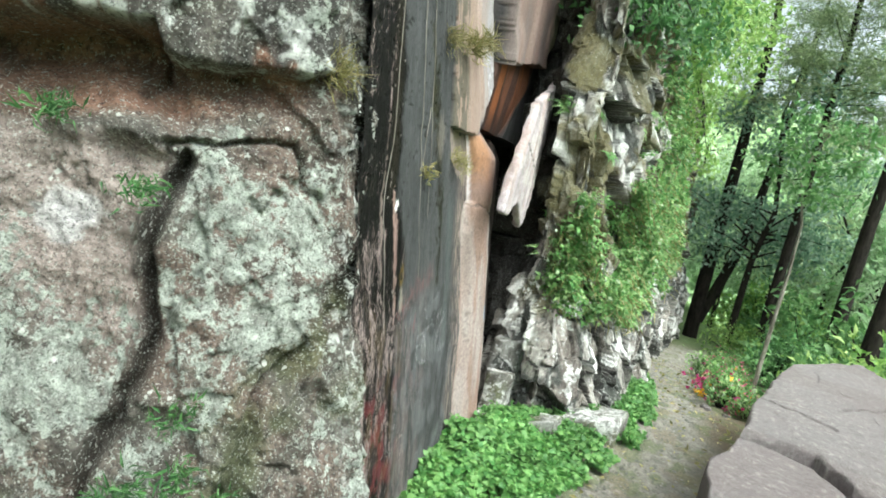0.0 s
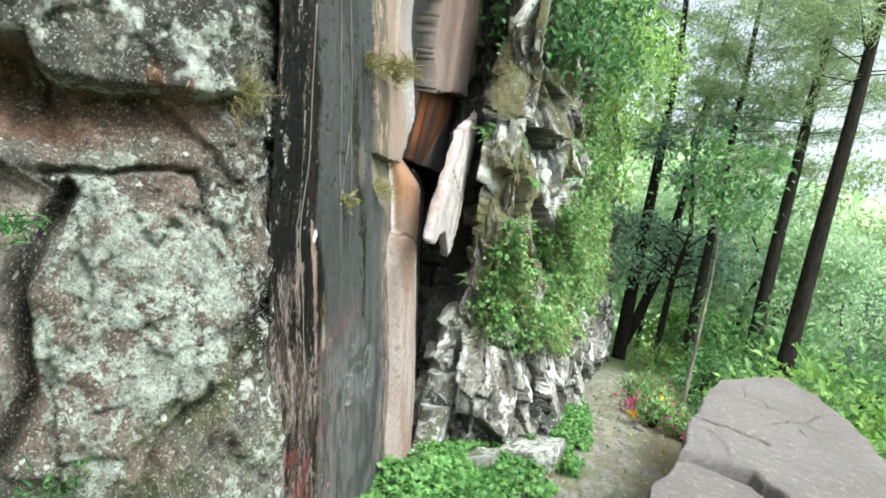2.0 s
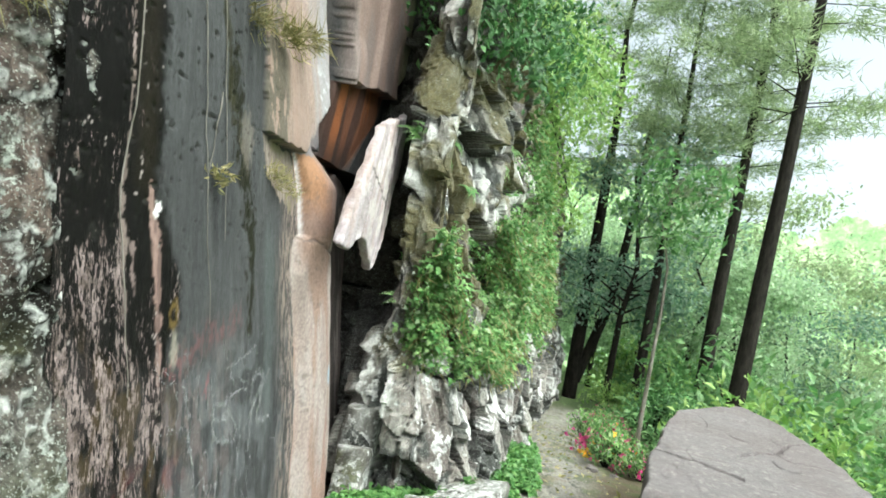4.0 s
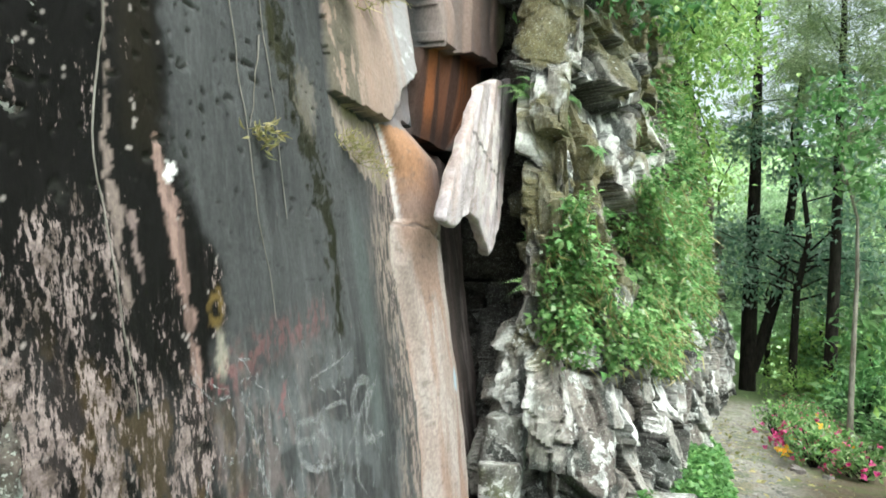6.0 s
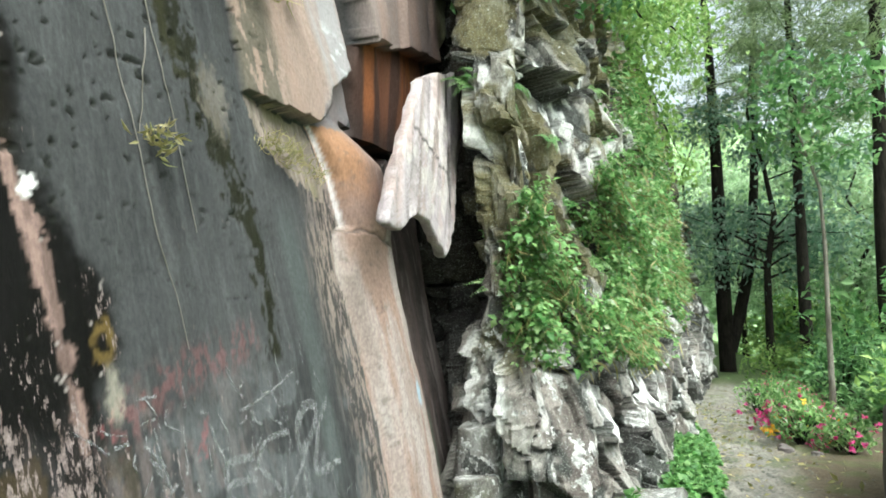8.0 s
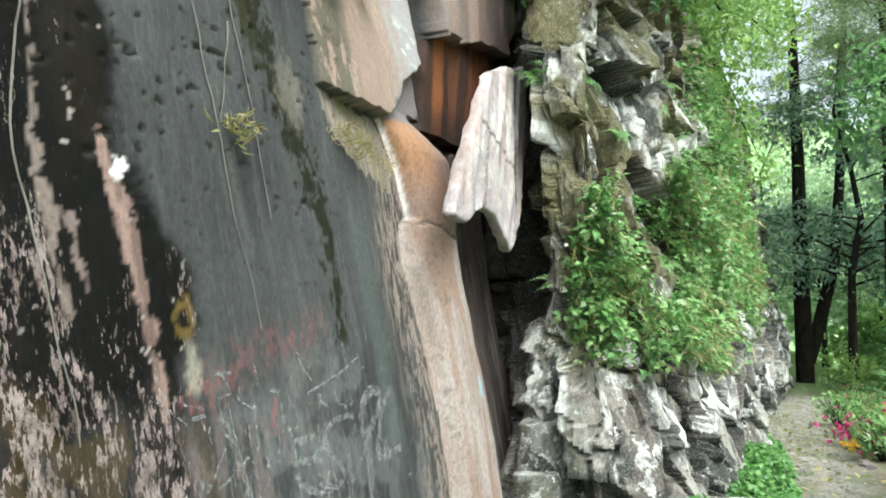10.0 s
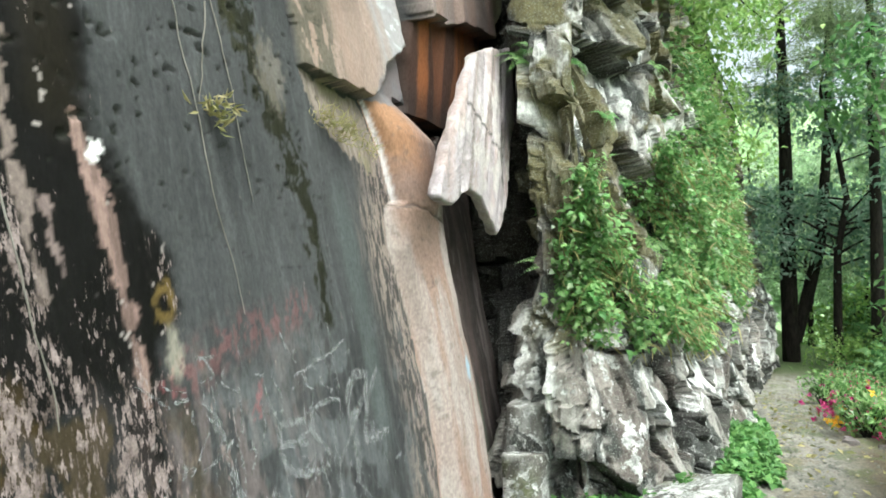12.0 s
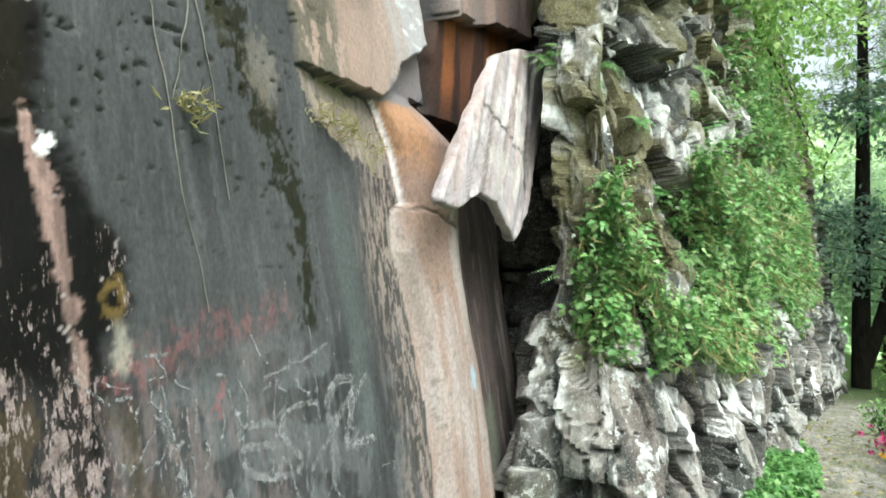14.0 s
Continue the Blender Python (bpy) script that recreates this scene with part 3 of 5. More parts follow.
col = blend(col, pale * step(0.49, 0.54, fbm(u * 75, z * 16, 2, 106, 4) + (st1 - 0.5) * 0.3) * 0.8, (0.24, 0.195, 0.17))
apron = inside([(3.80, 2.16), (4.33, 2.16), (4.44, 1.98), (4.40, 1.82), (4.12, 1.90), (3.86, 2.02)], y + rag * 0.6, z + rag * 0.6)
col = np.where(apron[..., None], blend(blend(np.zeros(col.shape) + (0.25, 0.205, 0.175), step(0.45, 0.6, st2) * 0.7, (0.13, 0.11, 0.09)), step(0.5, 0.6, n1) * 0.4, (0.17, 0.16, 0.07)), col)
rc = np.zeros(y.shape + (3,)) + (0.235, 0.16, 0.13)
rc = blend(rc, step(0.44, 0.58, fbm(ribt * 7, z * 1.1, 0, 111, 4)), (0.29, 0.245, 0.225))
rc = blend(rc, step(0.58, 0.70, fbm(ribt * 12, z * 2, 0, 113, 4)) * 0.5, (0.19, 0.135, 0.11))
rc = blend(rc, step(1.74, 1.82, z) * 0.75, (0.22, 0.15, 0.125))
rc = blend(rc, step(1.80, 2.02, z + rag) * step(0.62, 0.30, ribt + (n1 - 0.5) * 0.3) * 0.9, (0.275, 0.15, 0.085))
# far flank of the rib: shade painted on where it turns away
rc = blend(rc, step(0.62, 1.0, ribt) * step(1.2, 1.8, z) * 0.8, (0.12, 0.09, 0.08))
rc = blend(rc, step(0.024, 0.008, np.abs(ribt - 0.03)) * step(1.72, 1.78, z) * 0.85, (0.55, 0.52, 0.52))
rc = blend(rc, step(0.08, 0.03, np.abs(ribt - 0.08)) * step(1.66, 1.5, z) * 0.55, (0.33, 0.29, 0.27))
rc = blend(rc, step(0.05, 0.02, np.hypot(y - 4.84, (z - 0.93) * 0.6) + (n2 - 0.5) * 0.07) * 0.6, (0.30, 0.48, 0.60))
rc = blend(rc, step(0.016, 0.006, crease) * 0.7, (0.09, 0.07, 0.06))
rc = blend(rc, step(0.66, 0.72, n2) * 0.4, (0.10, 0.085, 0.075))
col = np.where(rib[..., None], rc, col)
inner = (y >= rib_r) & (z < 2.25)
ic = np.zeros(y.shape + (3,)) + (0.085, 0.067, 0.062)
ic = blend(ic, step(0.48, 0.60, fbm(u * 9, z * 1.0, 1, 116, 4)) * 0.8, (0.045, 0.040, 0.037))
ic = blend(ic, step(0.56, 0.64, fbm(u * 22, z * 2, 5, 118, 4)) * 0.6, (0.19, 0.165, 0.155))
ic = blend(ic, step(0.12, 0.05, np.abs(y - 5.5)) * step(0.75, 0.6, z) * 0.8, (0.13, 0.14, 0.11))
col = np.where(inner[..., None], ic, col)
sc = np.zeros(y.shape + (3,)) + (0.24, 0.18, 0.15)
sc = blend(sc, step(4.40, 4.60, y + wob), (0.27, 0.255, 0.257))
sc = blend(sc, step(0.5, 0.62, fbm(u * 9, z * 1.2, 4, 117, 4)) * 0.45, (0.25, 0.175, 0.14))
sc = blend(sc, step(4.12, 3.98, y + wob) * step(0.40, 0.50, fbm(u * 40, z * 12, 4, 92, 4)) * 0.9, (0.085, 0.078, 0.060))
sc = blend(sc, step(0.55, 0.60, fbm(y * 9, z * 22, 4, 94, 4)) * step(4.5, 4.65, y) * step(2.8, 2.7, z) * step(2.5, 2.6, z) * 0.6, (0.55, 0.56, 0.58))
col = np.where(slab[..., None], sc, col)
mc = np.zeros(y.shape + (3,)) + (0.155, 0.145, 0.15)
mc = blend(mc, step(0.45, 0.6, fbm(u * 9, z * 5, 4, 90, 4)) * 0.5, (0.19, 0.155, 0.145))
col = np.where(smooth[..., None], mc, col)
hc = np.zeros(y.shape + (3,)) + (0.20, 0.145, 0.125)
hc = blend(hc, step(0.48, 0.6, fbm(y * 8, z * 1.0, 4, 119, 4)) * 0.8, (0.17, 0.14, 0.13))
hc = blend(hc, step(6.1, 6.4, y + wob) * 0.7, (0.13, 0.14, 0.08))
col = np.where(hood[..., None], hc, col)
tc = np.zeros(y.shape + (3,)) + (0.14, 0.065, 0.04)
tc = blend(tc, step(0.50, 0.57, fbm(u * 9, z * 1.0, 6, 121, 4)) * 0.85, (0.045, 0.030, 0.026))
tc = blend(tc, step(0.56, 0.66, fbm(u * 7, z * 1.0, 8, 123, 4)) * 0.8, (0.24, 0.09, 0.035))
# rust fades downwards into the recess, whose shade is painted near black
tc = blend(tc, step(2.55, 2.3, z + wob) * 0.75, (0.035, 0.028, 0.026))
col = np.where((rust & ~hood)[..., None], tc, col)
col = blend(col, joint * 0.9, (0.04, 0.036, 0.034))
col = blend(col, step(0.007, 0.002, groove + np.abs(rag) * 0.5) * 0.6, (0.015, 0.015, 0.014))
col = blend(col, pit * 0.8, (0.03, 0.03, 0.025))
plain = rib | inner | slab | smooth | hood | rust | apron
cover = 0.24 * black * step(1.55, 1.2, z + (n1 - 0.5) * 0.5) + 0.15 * black + 0.10 * black * step(2.72, 2.66, y) + 0.30 * low * (1 - black) * step(3.8, 3.2, y) + 0.30 * pale + (fbm(u * 20, z * 6, 1, 104, 5) - 0.5) * 0.9 + (st1 - 0.5) * 0.3 - 0.5 * mossy
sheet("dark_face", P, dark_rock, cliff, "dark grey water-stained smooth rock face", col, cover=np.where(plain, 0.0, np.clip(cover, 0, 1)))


# ---- slabs cut as plates ----
def plate(name, outline, x_back, x_front, mat, parent, label, paint, seed, skew=(0, 0), rough=0.02):
    """A rock slab: an outline in y and z, a worn front with relief, and sides back to the wall."""
    ys, zs = [p[0] for p in outline], [p[1] for p in outline]
    pts = []
    for (a, b), (c, e) in zip(outline, outline[1:] + outline[:1]):
        n = max(2, int(math.hypot(c - a, e - b) / 0.03))
        pts += [(a + (c - a) * k / n, b + (e - b) * k / n) for k in range(n)]
    pts = np.array(pts)
    pts += (np.stack([fbm(pts[:, 0] * 9, pts[:, 1] * 9, k, seed, 3) for k in (0, 7)], 1) - 0.5) * 0.022
    cy, cz = pts.mean(0)
    rings = []
    for shrink, depth in [(0.97, 0.0), (1.0, 0.3), (1.0, 0.6), (1.0, 0.9), (0.975, 1.0)] + [(k, 1.0) for k in np.linspace(0.94, 0.01, 26)]:
        q = (pts - (cy, cz)) * shrink + (cy, cz)
        xx = x_back + (x_front - x_back) * depth + skew[0] * (q[:, 0] - cy) + skew[1] * (q[:, 1] - cz)
        xx = xx + (fbm((q[:, 0] - 0.45 * q[:, 1]) * 22, q[:, 1] * 2.0, 0, seed + 3, 4) - 0.5) * rough * 2.2
        rings.append(np.stack([xx, q[:, 0], q[:, 1]], -1))
    P = np.array(rings)
    P = np.concatenate([P, P[:, :1]], 1)
    return sheet(name, P, mat, parent, label, paint(P[..., 1], P[..., 2], P[..., 0]), flip=True)


def pink_paint(y, z, x):
    u = y - 0.45 * z
    c = np.zeros(y.shape + (3,)) + (0.40, 0.35, 0.36)
    c = blend(c, step(0.48, 0.6, fbm(u * 14, z * 1.5, 0, 131, 4)) * 0.8, (0.34, 0.26, 0.24))
    c = blend(c, step(0.54, 0.62, fbm(u * 26, z * 2, 3, 133, 4)) * 0.5, (0.16, 0.13, 0.125))
    c = blend(c, step(0.55, 0.62, fbm(y * 9, z * 9, 3, 135, 4)) * 0.6, (0.50, 0.46, 0.43))
    split = np.minimum(line_gap([(5.62, 2.8), (5.50, 2.3), (5.40, 2.05), (5.42, 1.85)], y, z), line_gap([(4.80, 2.25), (5.10, 2.18), (5.45, 2.06)], y, z) * 1.6)
    return blend(c, step(0.022, 0.010, split) * 0.9, (0.06, 0.05, 0.045))


hanging = new("hanging_slab")
hanging.parent = cliff
hanging["label"] = "pinkish white wedge of rock hanging from the cliff"
plate("wedge", [(5.03, 2.55), (5.35, 2.69), (5.75, 2.80), (6.11, 2.95), (5.92, 2.41), (5.68, 2.10), (5.44, 1.76), (5.22, 1.60), (5.06, 1.72), (4.97, 1.78), (4.72, 1.80), (4.47, 1.70), (4.31, 1.72), (4.50, 1.94), (4.77, 2.27)], 0.215, 0.28, wedge_rock, hanging, "", pink_paint, 140, (0, -0.06), 0.026)

# ---- crag beyond: broken white and black rock ----
CRAG = np.array([(-0.55, 6.7), (0.12, 5.95), (0.42, 5.35), (0.75, 5.25), (1.12, 5.6), (1.40, 6.2), (1.58, 7.2), (1.85, 9.5), (2.55, 14), (3.1, 17.5), (3.6, 20), (3.0, 26)])
CC = np.r_[0, np.cumsum(np.hypot(*np.diff(CRAG, axis=0).T))]


def crag_point(s, z):
    bx, by = soft_line(s, CC, CRAG, 0.10)
    tx, ty = soft_line(s + 0.03, CC, CRAG, 0.10) - soft_line(s - 0.03, CC, CRAG, 0.10)
    ln = np.hypot(tx, ty)
    nx, ny = ty / ln, -tx / ln
    wx = (fbm(s * 2, z * 2, 0, 151, 3) - 0.5) * 0.6
    f1, cg = facets(s * 2.5 + z * 0.6 + wx * 0.2, z * 1.5 - s * 0.7 + wx * 0.2, 153)
    f2, cg2 = facets(s * 5.2 + z * 0.9, z * 3.2 - s * 0.8, 157)
    f3, _ = facets(s * 10 + z * 3, z * 7 - s * 4, 158)
    d = f1 * 0.20 + f2 * 0.11 + f3 * 0.022 - 0.10 * step(0.05, 0.0, cg) - 0.03 * step(0.05, 0, cg2)
    d = d + (fbm(s * 1.1, z * 0.9, 3, 159, 4) - 0.5) * 0.16 + (fbm(s * 14, z * 14, 3, 161, 3) - 0.5) * 0.02
    back = np.interp(z, [-2, 0, 0.7, 1.3, 1.9, 2.6, 3.2, 5, 9], [-0.1, 0, 0.12, 0.32, 0.40, 0.48, 0.58, 0.8, 1.8])
    d = d - back * (0.12 + 0.88 * step(1.5, 2.5, s)) - 0.12 * step(1.5, 0.9, s)
    return bx + nx * d, by + ny * d, cg, cg2


s, z = np.meshgrid(np.r_[np.arange(0, 7.0, 0.018), np.arange(7.0, CC[-1], 0.05)], np.r_[np.arange(-2.2, -0.2, 0.1), np.arange(-0.2, 3.4, 0.018), np.arange(3.4, 5.0, 0.035), np.arange(5.0, 8.5, 0.1)])
bx, by, cg, cg2 = crag_point(s, z)
n1, n2 = fbm(s * 3, z * 3, 0, 171, 5), fbm(s * 13, z * 8, 0, 173, 5)
col = np.zeros(s.shape + (3,)) + (0.27, 0.255, 0.23)
col = blend(col, step(0.52, 0.56, fbm(s * 8, z * 3, 2, 175, 5)) * 0.9, (0.72, 0.72, 0.69))
col = blend(col, step(0.50, 0.54, fbm(s * 7, z * 3.2, 4, 177, 5)) * 0.94, (0.035, 0.038, 0.034))
col = blend(col, step(0.56, 0.64, fbm(s * 3, z * 2, 6, 179, 4)) * 0.4, (0.25, 0.20, 0.175))
col = blend(col, step(0.10, 0.02, cg) * 0.9, (0.03, 0.028, 0.025))
col = blend(col, step(0.07, 0.01, cg2) * 0.85, (0.04, 0.037, 0.034))
col = blend(col, step(1.0, 1.5, z + (n1 - 0.5) * 1.2) * step(0.42, 0.52, n1) * 0.85, (0.12, 0.105, 0.045))
# crevice side of the crag: its shade is painted near black
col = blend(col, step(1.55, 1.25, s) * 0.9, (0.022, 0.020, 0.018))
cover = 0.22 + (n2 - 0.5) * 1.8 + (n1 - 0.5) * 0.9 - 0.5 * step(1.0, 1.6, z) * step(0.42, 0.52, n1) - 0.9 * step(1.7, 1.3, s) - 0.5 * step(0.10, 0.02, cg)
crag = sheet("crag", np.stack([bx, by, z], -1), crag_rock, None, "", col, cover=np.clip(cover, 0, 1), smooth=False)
tagged(crag, "broken black and white weathered rock outcrop covered in ferns", "rock outcrop", kind="structure")

# ---- rock behind the faces, and the cliff's top ----
s, z = np.meshgrid(np.linspace(0, 1, 90), np.linspace(-2.5, 9.5, 80))
BACK = np.array([(-9, -12), (-6.0, -2.0), (-3.6, 0.9), (-1.6, 2.2), (-0.75, 3.2), (-0.75, 5.0), (-0.65, 7.0), (-0.2, 9.5), (0.6, 14), (1.2, 20), (0, 30)])
BC = np.linspace(0, 1, len(BACK))
bx = np.interp(s, BC, BACK[:, 0]) - 0.25 * np.maximum(0, z - 4) + (fbm(s * 30, z * 1.5, 0, 181, 4) - 0.5) * 0.5
by = np.interp(s, BC, BACK[:, 1])
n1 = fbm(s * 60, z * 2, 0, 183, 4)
# backing sheet added to close gaps; the dark base colour stands for shade
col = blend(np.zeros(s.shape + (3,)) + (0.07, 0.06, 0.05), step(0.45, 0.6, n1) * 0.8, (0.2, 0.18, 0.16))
sheet("rear_rock", np.stack([bx, by, z], -1), crag_rock, cliff, "backing rock behind the faces, shade put into its dark colour", col, cover=0.0 * s)


# ---- loose stone blocks ----
def stone(name, outline, z0, z1, mat, paint, seed, parent=None, tilt=(0, 0), rough=0.03, taper=0.9, cracks=(), fine=1):
    pts = []
    for (a, b), (c, e) in zip(outline, outline[1:] + outline[:1]):
        n = max(2, int(math.hypot(c - a, e - b) / 0.05 * fine))
        pts += [(a + (c - a) * k / n, b + (e - b) * k / n) for k in range(n)]
    pts = np.array(pts)
    pts += (np.stack([fbm(pts[:, 0] * 5, pts[:, 1] * 5, k, seed, 4) for k in (0, 7)], 1) - 0.5) * rough * 3
    c = pts.mean(0)
    rings = []
    levels = [(taper, 0), (taper + 0.06, 0.2), (1.0, 0.45), (1.01, 0.7), (1.0, 0.92), (0.992, 0.985), (0.98, 1.0)] + [(k, 1.0) for k in np.linspace(0.96, 0.01, 24 * fine)]
    for shrink, h in levels:
        q = (pts - c) * shrink + c
        zz = z0 + (z1 - z0) * h + (tilt[0] * (q[:, 0] - c[0]) + tilt[1] * (q[:, 1] - c[1])) * h
        zz = zz + (fbm(q[:, 0] * 2.5, q[:, 1] * 2.5, h, seed + 1, 5) - 0.5) * rough * 2.4
        for line, deep in cracks:
            zz = zz - deep * step(0.022, 0.004, line_gap(line, q[:, 0] + (fbm(q[:, 0] * 9, q[:, 1] * 9, 0, seed + 6, 3) - 0.5) * 0.05, q[:, 1] + (fbm(q[:, 0] * 9, q[:, 1] * 9, 5, seed + 6, 3) - 0.5) * 0.08)) * (h > 0.98)
        if fine > 1:
            zz = zz + np.round(fbm(q[:, 0] * 1.2, q[:, 1] * 0.7, 0, seed + 8, 3) * 9) / 9 * 0.06 * (h > 0.9)
        out = (fbm(q[:, 0] * 3, q[:, 1] * 3, h * 4, seed + 2, 4) - 0.5) * rough * 3 * (h < 0.95)
        w = unit(q - c)
        rings.append(np.stack([q[:, 0] + w[:, 0] * out, q[:, 1] + w[:, 1] * out, zz], -1))
    P = np.array(rings)
    P = np.concatenate([P, P[:, :1]], 1)
    cover = 0.45 + (fbm(P[..., 0] * 5, P[..., 1] * 5, P[..., 2] * 5, seed + 4, 4) - 0.5) * 1.2
    return sheet(name, P, mat, parent, "", paint(P[..., 0], P[..., 1], P[..., 2]), cover=np.clip(cover, 0, 1))


def slab_paint(x, y, z):
    c = np.zeros(x.shape + (3,)) + (0.15, 0.127, 0.123)
    c = blend(c, step(0.45, 0.62, fbm(x * 1.6, y * 1.6, z, 191, 5)) * 0.7, (0.175, 0.158, 0.155))
    c = blend(c, step(0.58, 0.66, fbm(x * 6, y * 6, z * 6, 193, 5)) * 0.5, (0.16, 0.135, 0.13))
    return blend(c, step(0.64, 0.68, fbm(x * 40, y * 40, z * 30, 195, 3)) * 0.35, (0.36, 0.345, 0.31))


boulder = new("split_boulder")
tagged(boulder, "large flat-topped pinkish grey boulder split by cracks beside the path", "boulder")
stone("upper_slab", [(1.92, 3.66), (2.10, 4.30), (2.38, 5.09), (2.60, 5.70), (2.84, 6.30), (3.30, 6.88), (3.78, 7.42), (3.82, 6.6), (3.66, 5.8), (3.50, 5.0), (3.30, 4.26), (3.1, 3.62), (2.85, 3.15), (2.48, 2.96), (2.30, 3.22), (2.24, 3.56), (2.04, 3.64)], 0.62, 0.93, boulder_rock, slab_paint, 201, boulder, (0.0, 0.01), 0.014, 0.93, [([(2.02, 4.47), (2.18, 4.50), (2.30, 4.36), (2.45, 4.29), (2.52, 4.18)], 0.06), ([(2.78, 4.88), (2.96, 5.05), (3.10, 5.15), (3.36, 5.53), (3.7, 5.8)], 0.045)], 4)
stone("lower_block", [(1.95, 3.5), (2.2, 4.5), (2.65, 5.9), (3.4, 6.9), (3.9, 7.3), (3.7, 5.6), (3.4, 4.4), (3.0, 3.5), (2.4, 3.2)], -0.6, 0.72, boulder_rock, slab_paint, 207, boulder, (0.0, 0.0), 0.03, 1.05)
stone("corner_slab", [(1.62, 2.75), (1.68, 3.16), (1.80, 3.34), (1.88, 3.62), (2.06, 3.55), (2.20, 3.46), (2.26, 3.14), (2.38, 2.90), (2.33, 2.62), (2.15, 2.25), (1.72, 2.3)], -0.5, 0.86, boulder_rock, slab_paint, 203, boulder, (0.02, 0.03), 0.014, 0.97, (), 2)
stone("side_slab", [(2.43, 2.88), (2.66, 2.94), (2.9, 3.08), (3.15, 3.5), (3.4, 3.2), (3.1, 2.3), (2.3, 2.25), (2.40, 2.6)], -0.6, 0.90, boulder_rock, slab_paint, 205, boulder, (0.05, 0.0), 0.014, 0.97, (), 2)

BLOCKS = [(0.47, 5.42, 0.15, 0.66, 0.1), (0.45, 5.22, 0.15, 0.42, 0.6), (0.80, 5.12, 0.26, 0.14, 0.3), (0.40, 5.05, 0.12, 0.08, 2.2), (1.28, 5.6, 0.28, 0.2, 0.2), (1.62, 6.7, 0.16, 0.14, 1.1)]


def block_paint(x, y, z):
    c = np.zeros(x.shape + (3,)) + (0.22, 0.205, 0.18)
    c = blend(c, step(0.48, 0.56, fbm(x * 9, y * 9, z * 9, 211, 5)) * 0.9, (0.55, 0.55, 0.51))
    c = blend(c, step(0.52, 0.6, fbm(x * 5, y * 5, z * 5, 213, 5)) * 0.8, (0.07, 0.065, 0.055))
    return blend(c * 0.6, step(0.56, 0.64, fbm(x * 4, y * 4, z * 4, 215, 4)) * 0.7, (0.12, 0.13, 0.05))


for n, (cx, cy, r, h, turn) in enumerate(BLOCKS):
    out = [(cx + r * k * math.cos(turn + a), cy + r * k * math.sin(turn + a)) for a, k in ((0, 1.0), (0.9, 0.8), (1.7, 1.05), (2.7, 0.8), (3.5, 1.1), (4.4, 0.75), (5.3, 0.95))]
    b = stone("fallen_block", out, -0.15, h, crag_rock, block_paint, 220 + n, None, (0.3 * math.sin(turn * 5), 0.25 * math.cos(turn * 7)), 0.03, 1.05)
    tagged(b, "angular lichen-spotted rock at the foot of the outcrop", "rock", "fallen blocks")

for n in range(22):
    py = rng.uniform(6.2, 15)
    sx = float(path_mid(py)) + rng.choice([-1, 1]) * rng.uniform(0.5, 0.75)
    r = rng.uniform(0.03, 0.07)
    out = [(sx + r * rng.uniform(0.7, 1.1) * math.cos(a), py + r * rng.uniform(0.7, 1.1) * math.sin(a)) for a in np.arange(0, 6.2, 0.9)]
    g0 = float(ground_z(np.array(sx), np.array(py)))
    tagged(stone("edge_stone", out, g0 - 0.06, g0 + r * 0.7, boulder_rock, slab_paint, 260 + n, None, (0, 0), 0.02), "small grey stone half sunk in the path edge", "stone", "path stones")


# ---- trees ----
def pine(seed, height, lean=(0, 0), fork=False, radius=0.17):
    r = np.random.default_rng(seed)
    top = new("pine_tree")
    limbs = []
    stem = [(lean[0] * k * height + r.normal() * 0.06 * k, lean[1] * k * height + r.normal() * 0.06 * k, height * k) for k in np.linspace(0, 1, 9)]
    stem[0] = (0, 0, -0.6)
    limbs.append((stem, [radius * (1 - 0.85 * k) for k in np.linspace(0, 1, 9)]))
    if fork:
        two = [(0.05, 0, 0.3), (0.35, 0.1, 1.2), (0.75, 0.2, 2.8), (0.95, 0.3, 5), (1.1, 0.3, 8), (1.2, 0.3, 11)]
        limbs.append((two, [radius * k for k in (0.9, 0.72, 0.62, 0.52, 0.4, 0.1)]))
    sets = []
    for b in range(78):
        k = r.uniform(0.34, 1.0) ** 0.8
        a = r.uniform(0, 6.283)
        reach = (0.7 + 3.0 * (1 - k) ** 0.7) * r.uniform(0.5, 1.1)
        base = np.array([np.interp(k, np.linspace(0, 1, 9), [p[i] for p in stem]) for i in range(3)])
        way = np.array([math.cos(a), math.sin(a), r.uniform(-0.1, 0.35)])
        tip = base + way * reach
        if k < 0.36 and r.random() < 0.7:
            continue
        limbs.append(([tuple(base), tuple(base + way * reach * 0.5 + (0, 0, 0.08)), tuple(tip)], [0.026 * (1.1 - k), 0.013 * (1.1 - k), 0.003]))
        if k < 0.36 and r.random() < 0.6:
            continue
        m = max(4, int(reach * 7))
        for q in np.linspace(0.3, 1.0, m):
            c = base + way * reach * q + r.normal(size=3) * (0.16, 0.16, 0.07)
            pts = np.repeat(c[None], 17, 0) + r.normal(size=(17, 3)) * (0.12, 0.12, 0.06)
            ways = r.normal(size=(17, 3)) + way * 0.7 + (0, 0, 0.1)
            sets.append(leaf_arrays(pts, ways, r.normal(size=(17, 3)), r.uniform(0.16, 0.34, 17), r.uniform(0.012, 0.03, 17), 0.1))
    tubes("trunk", limbs, bark, top, "dark rough bark")
    v, f = join(*sets)
    mesh_np("crown", v, f, needle, top, "pale green needle tufts", smooth=False)
    return tagged(top, "tall slender pine with a dark trunk on the slope", "tree", "pines")


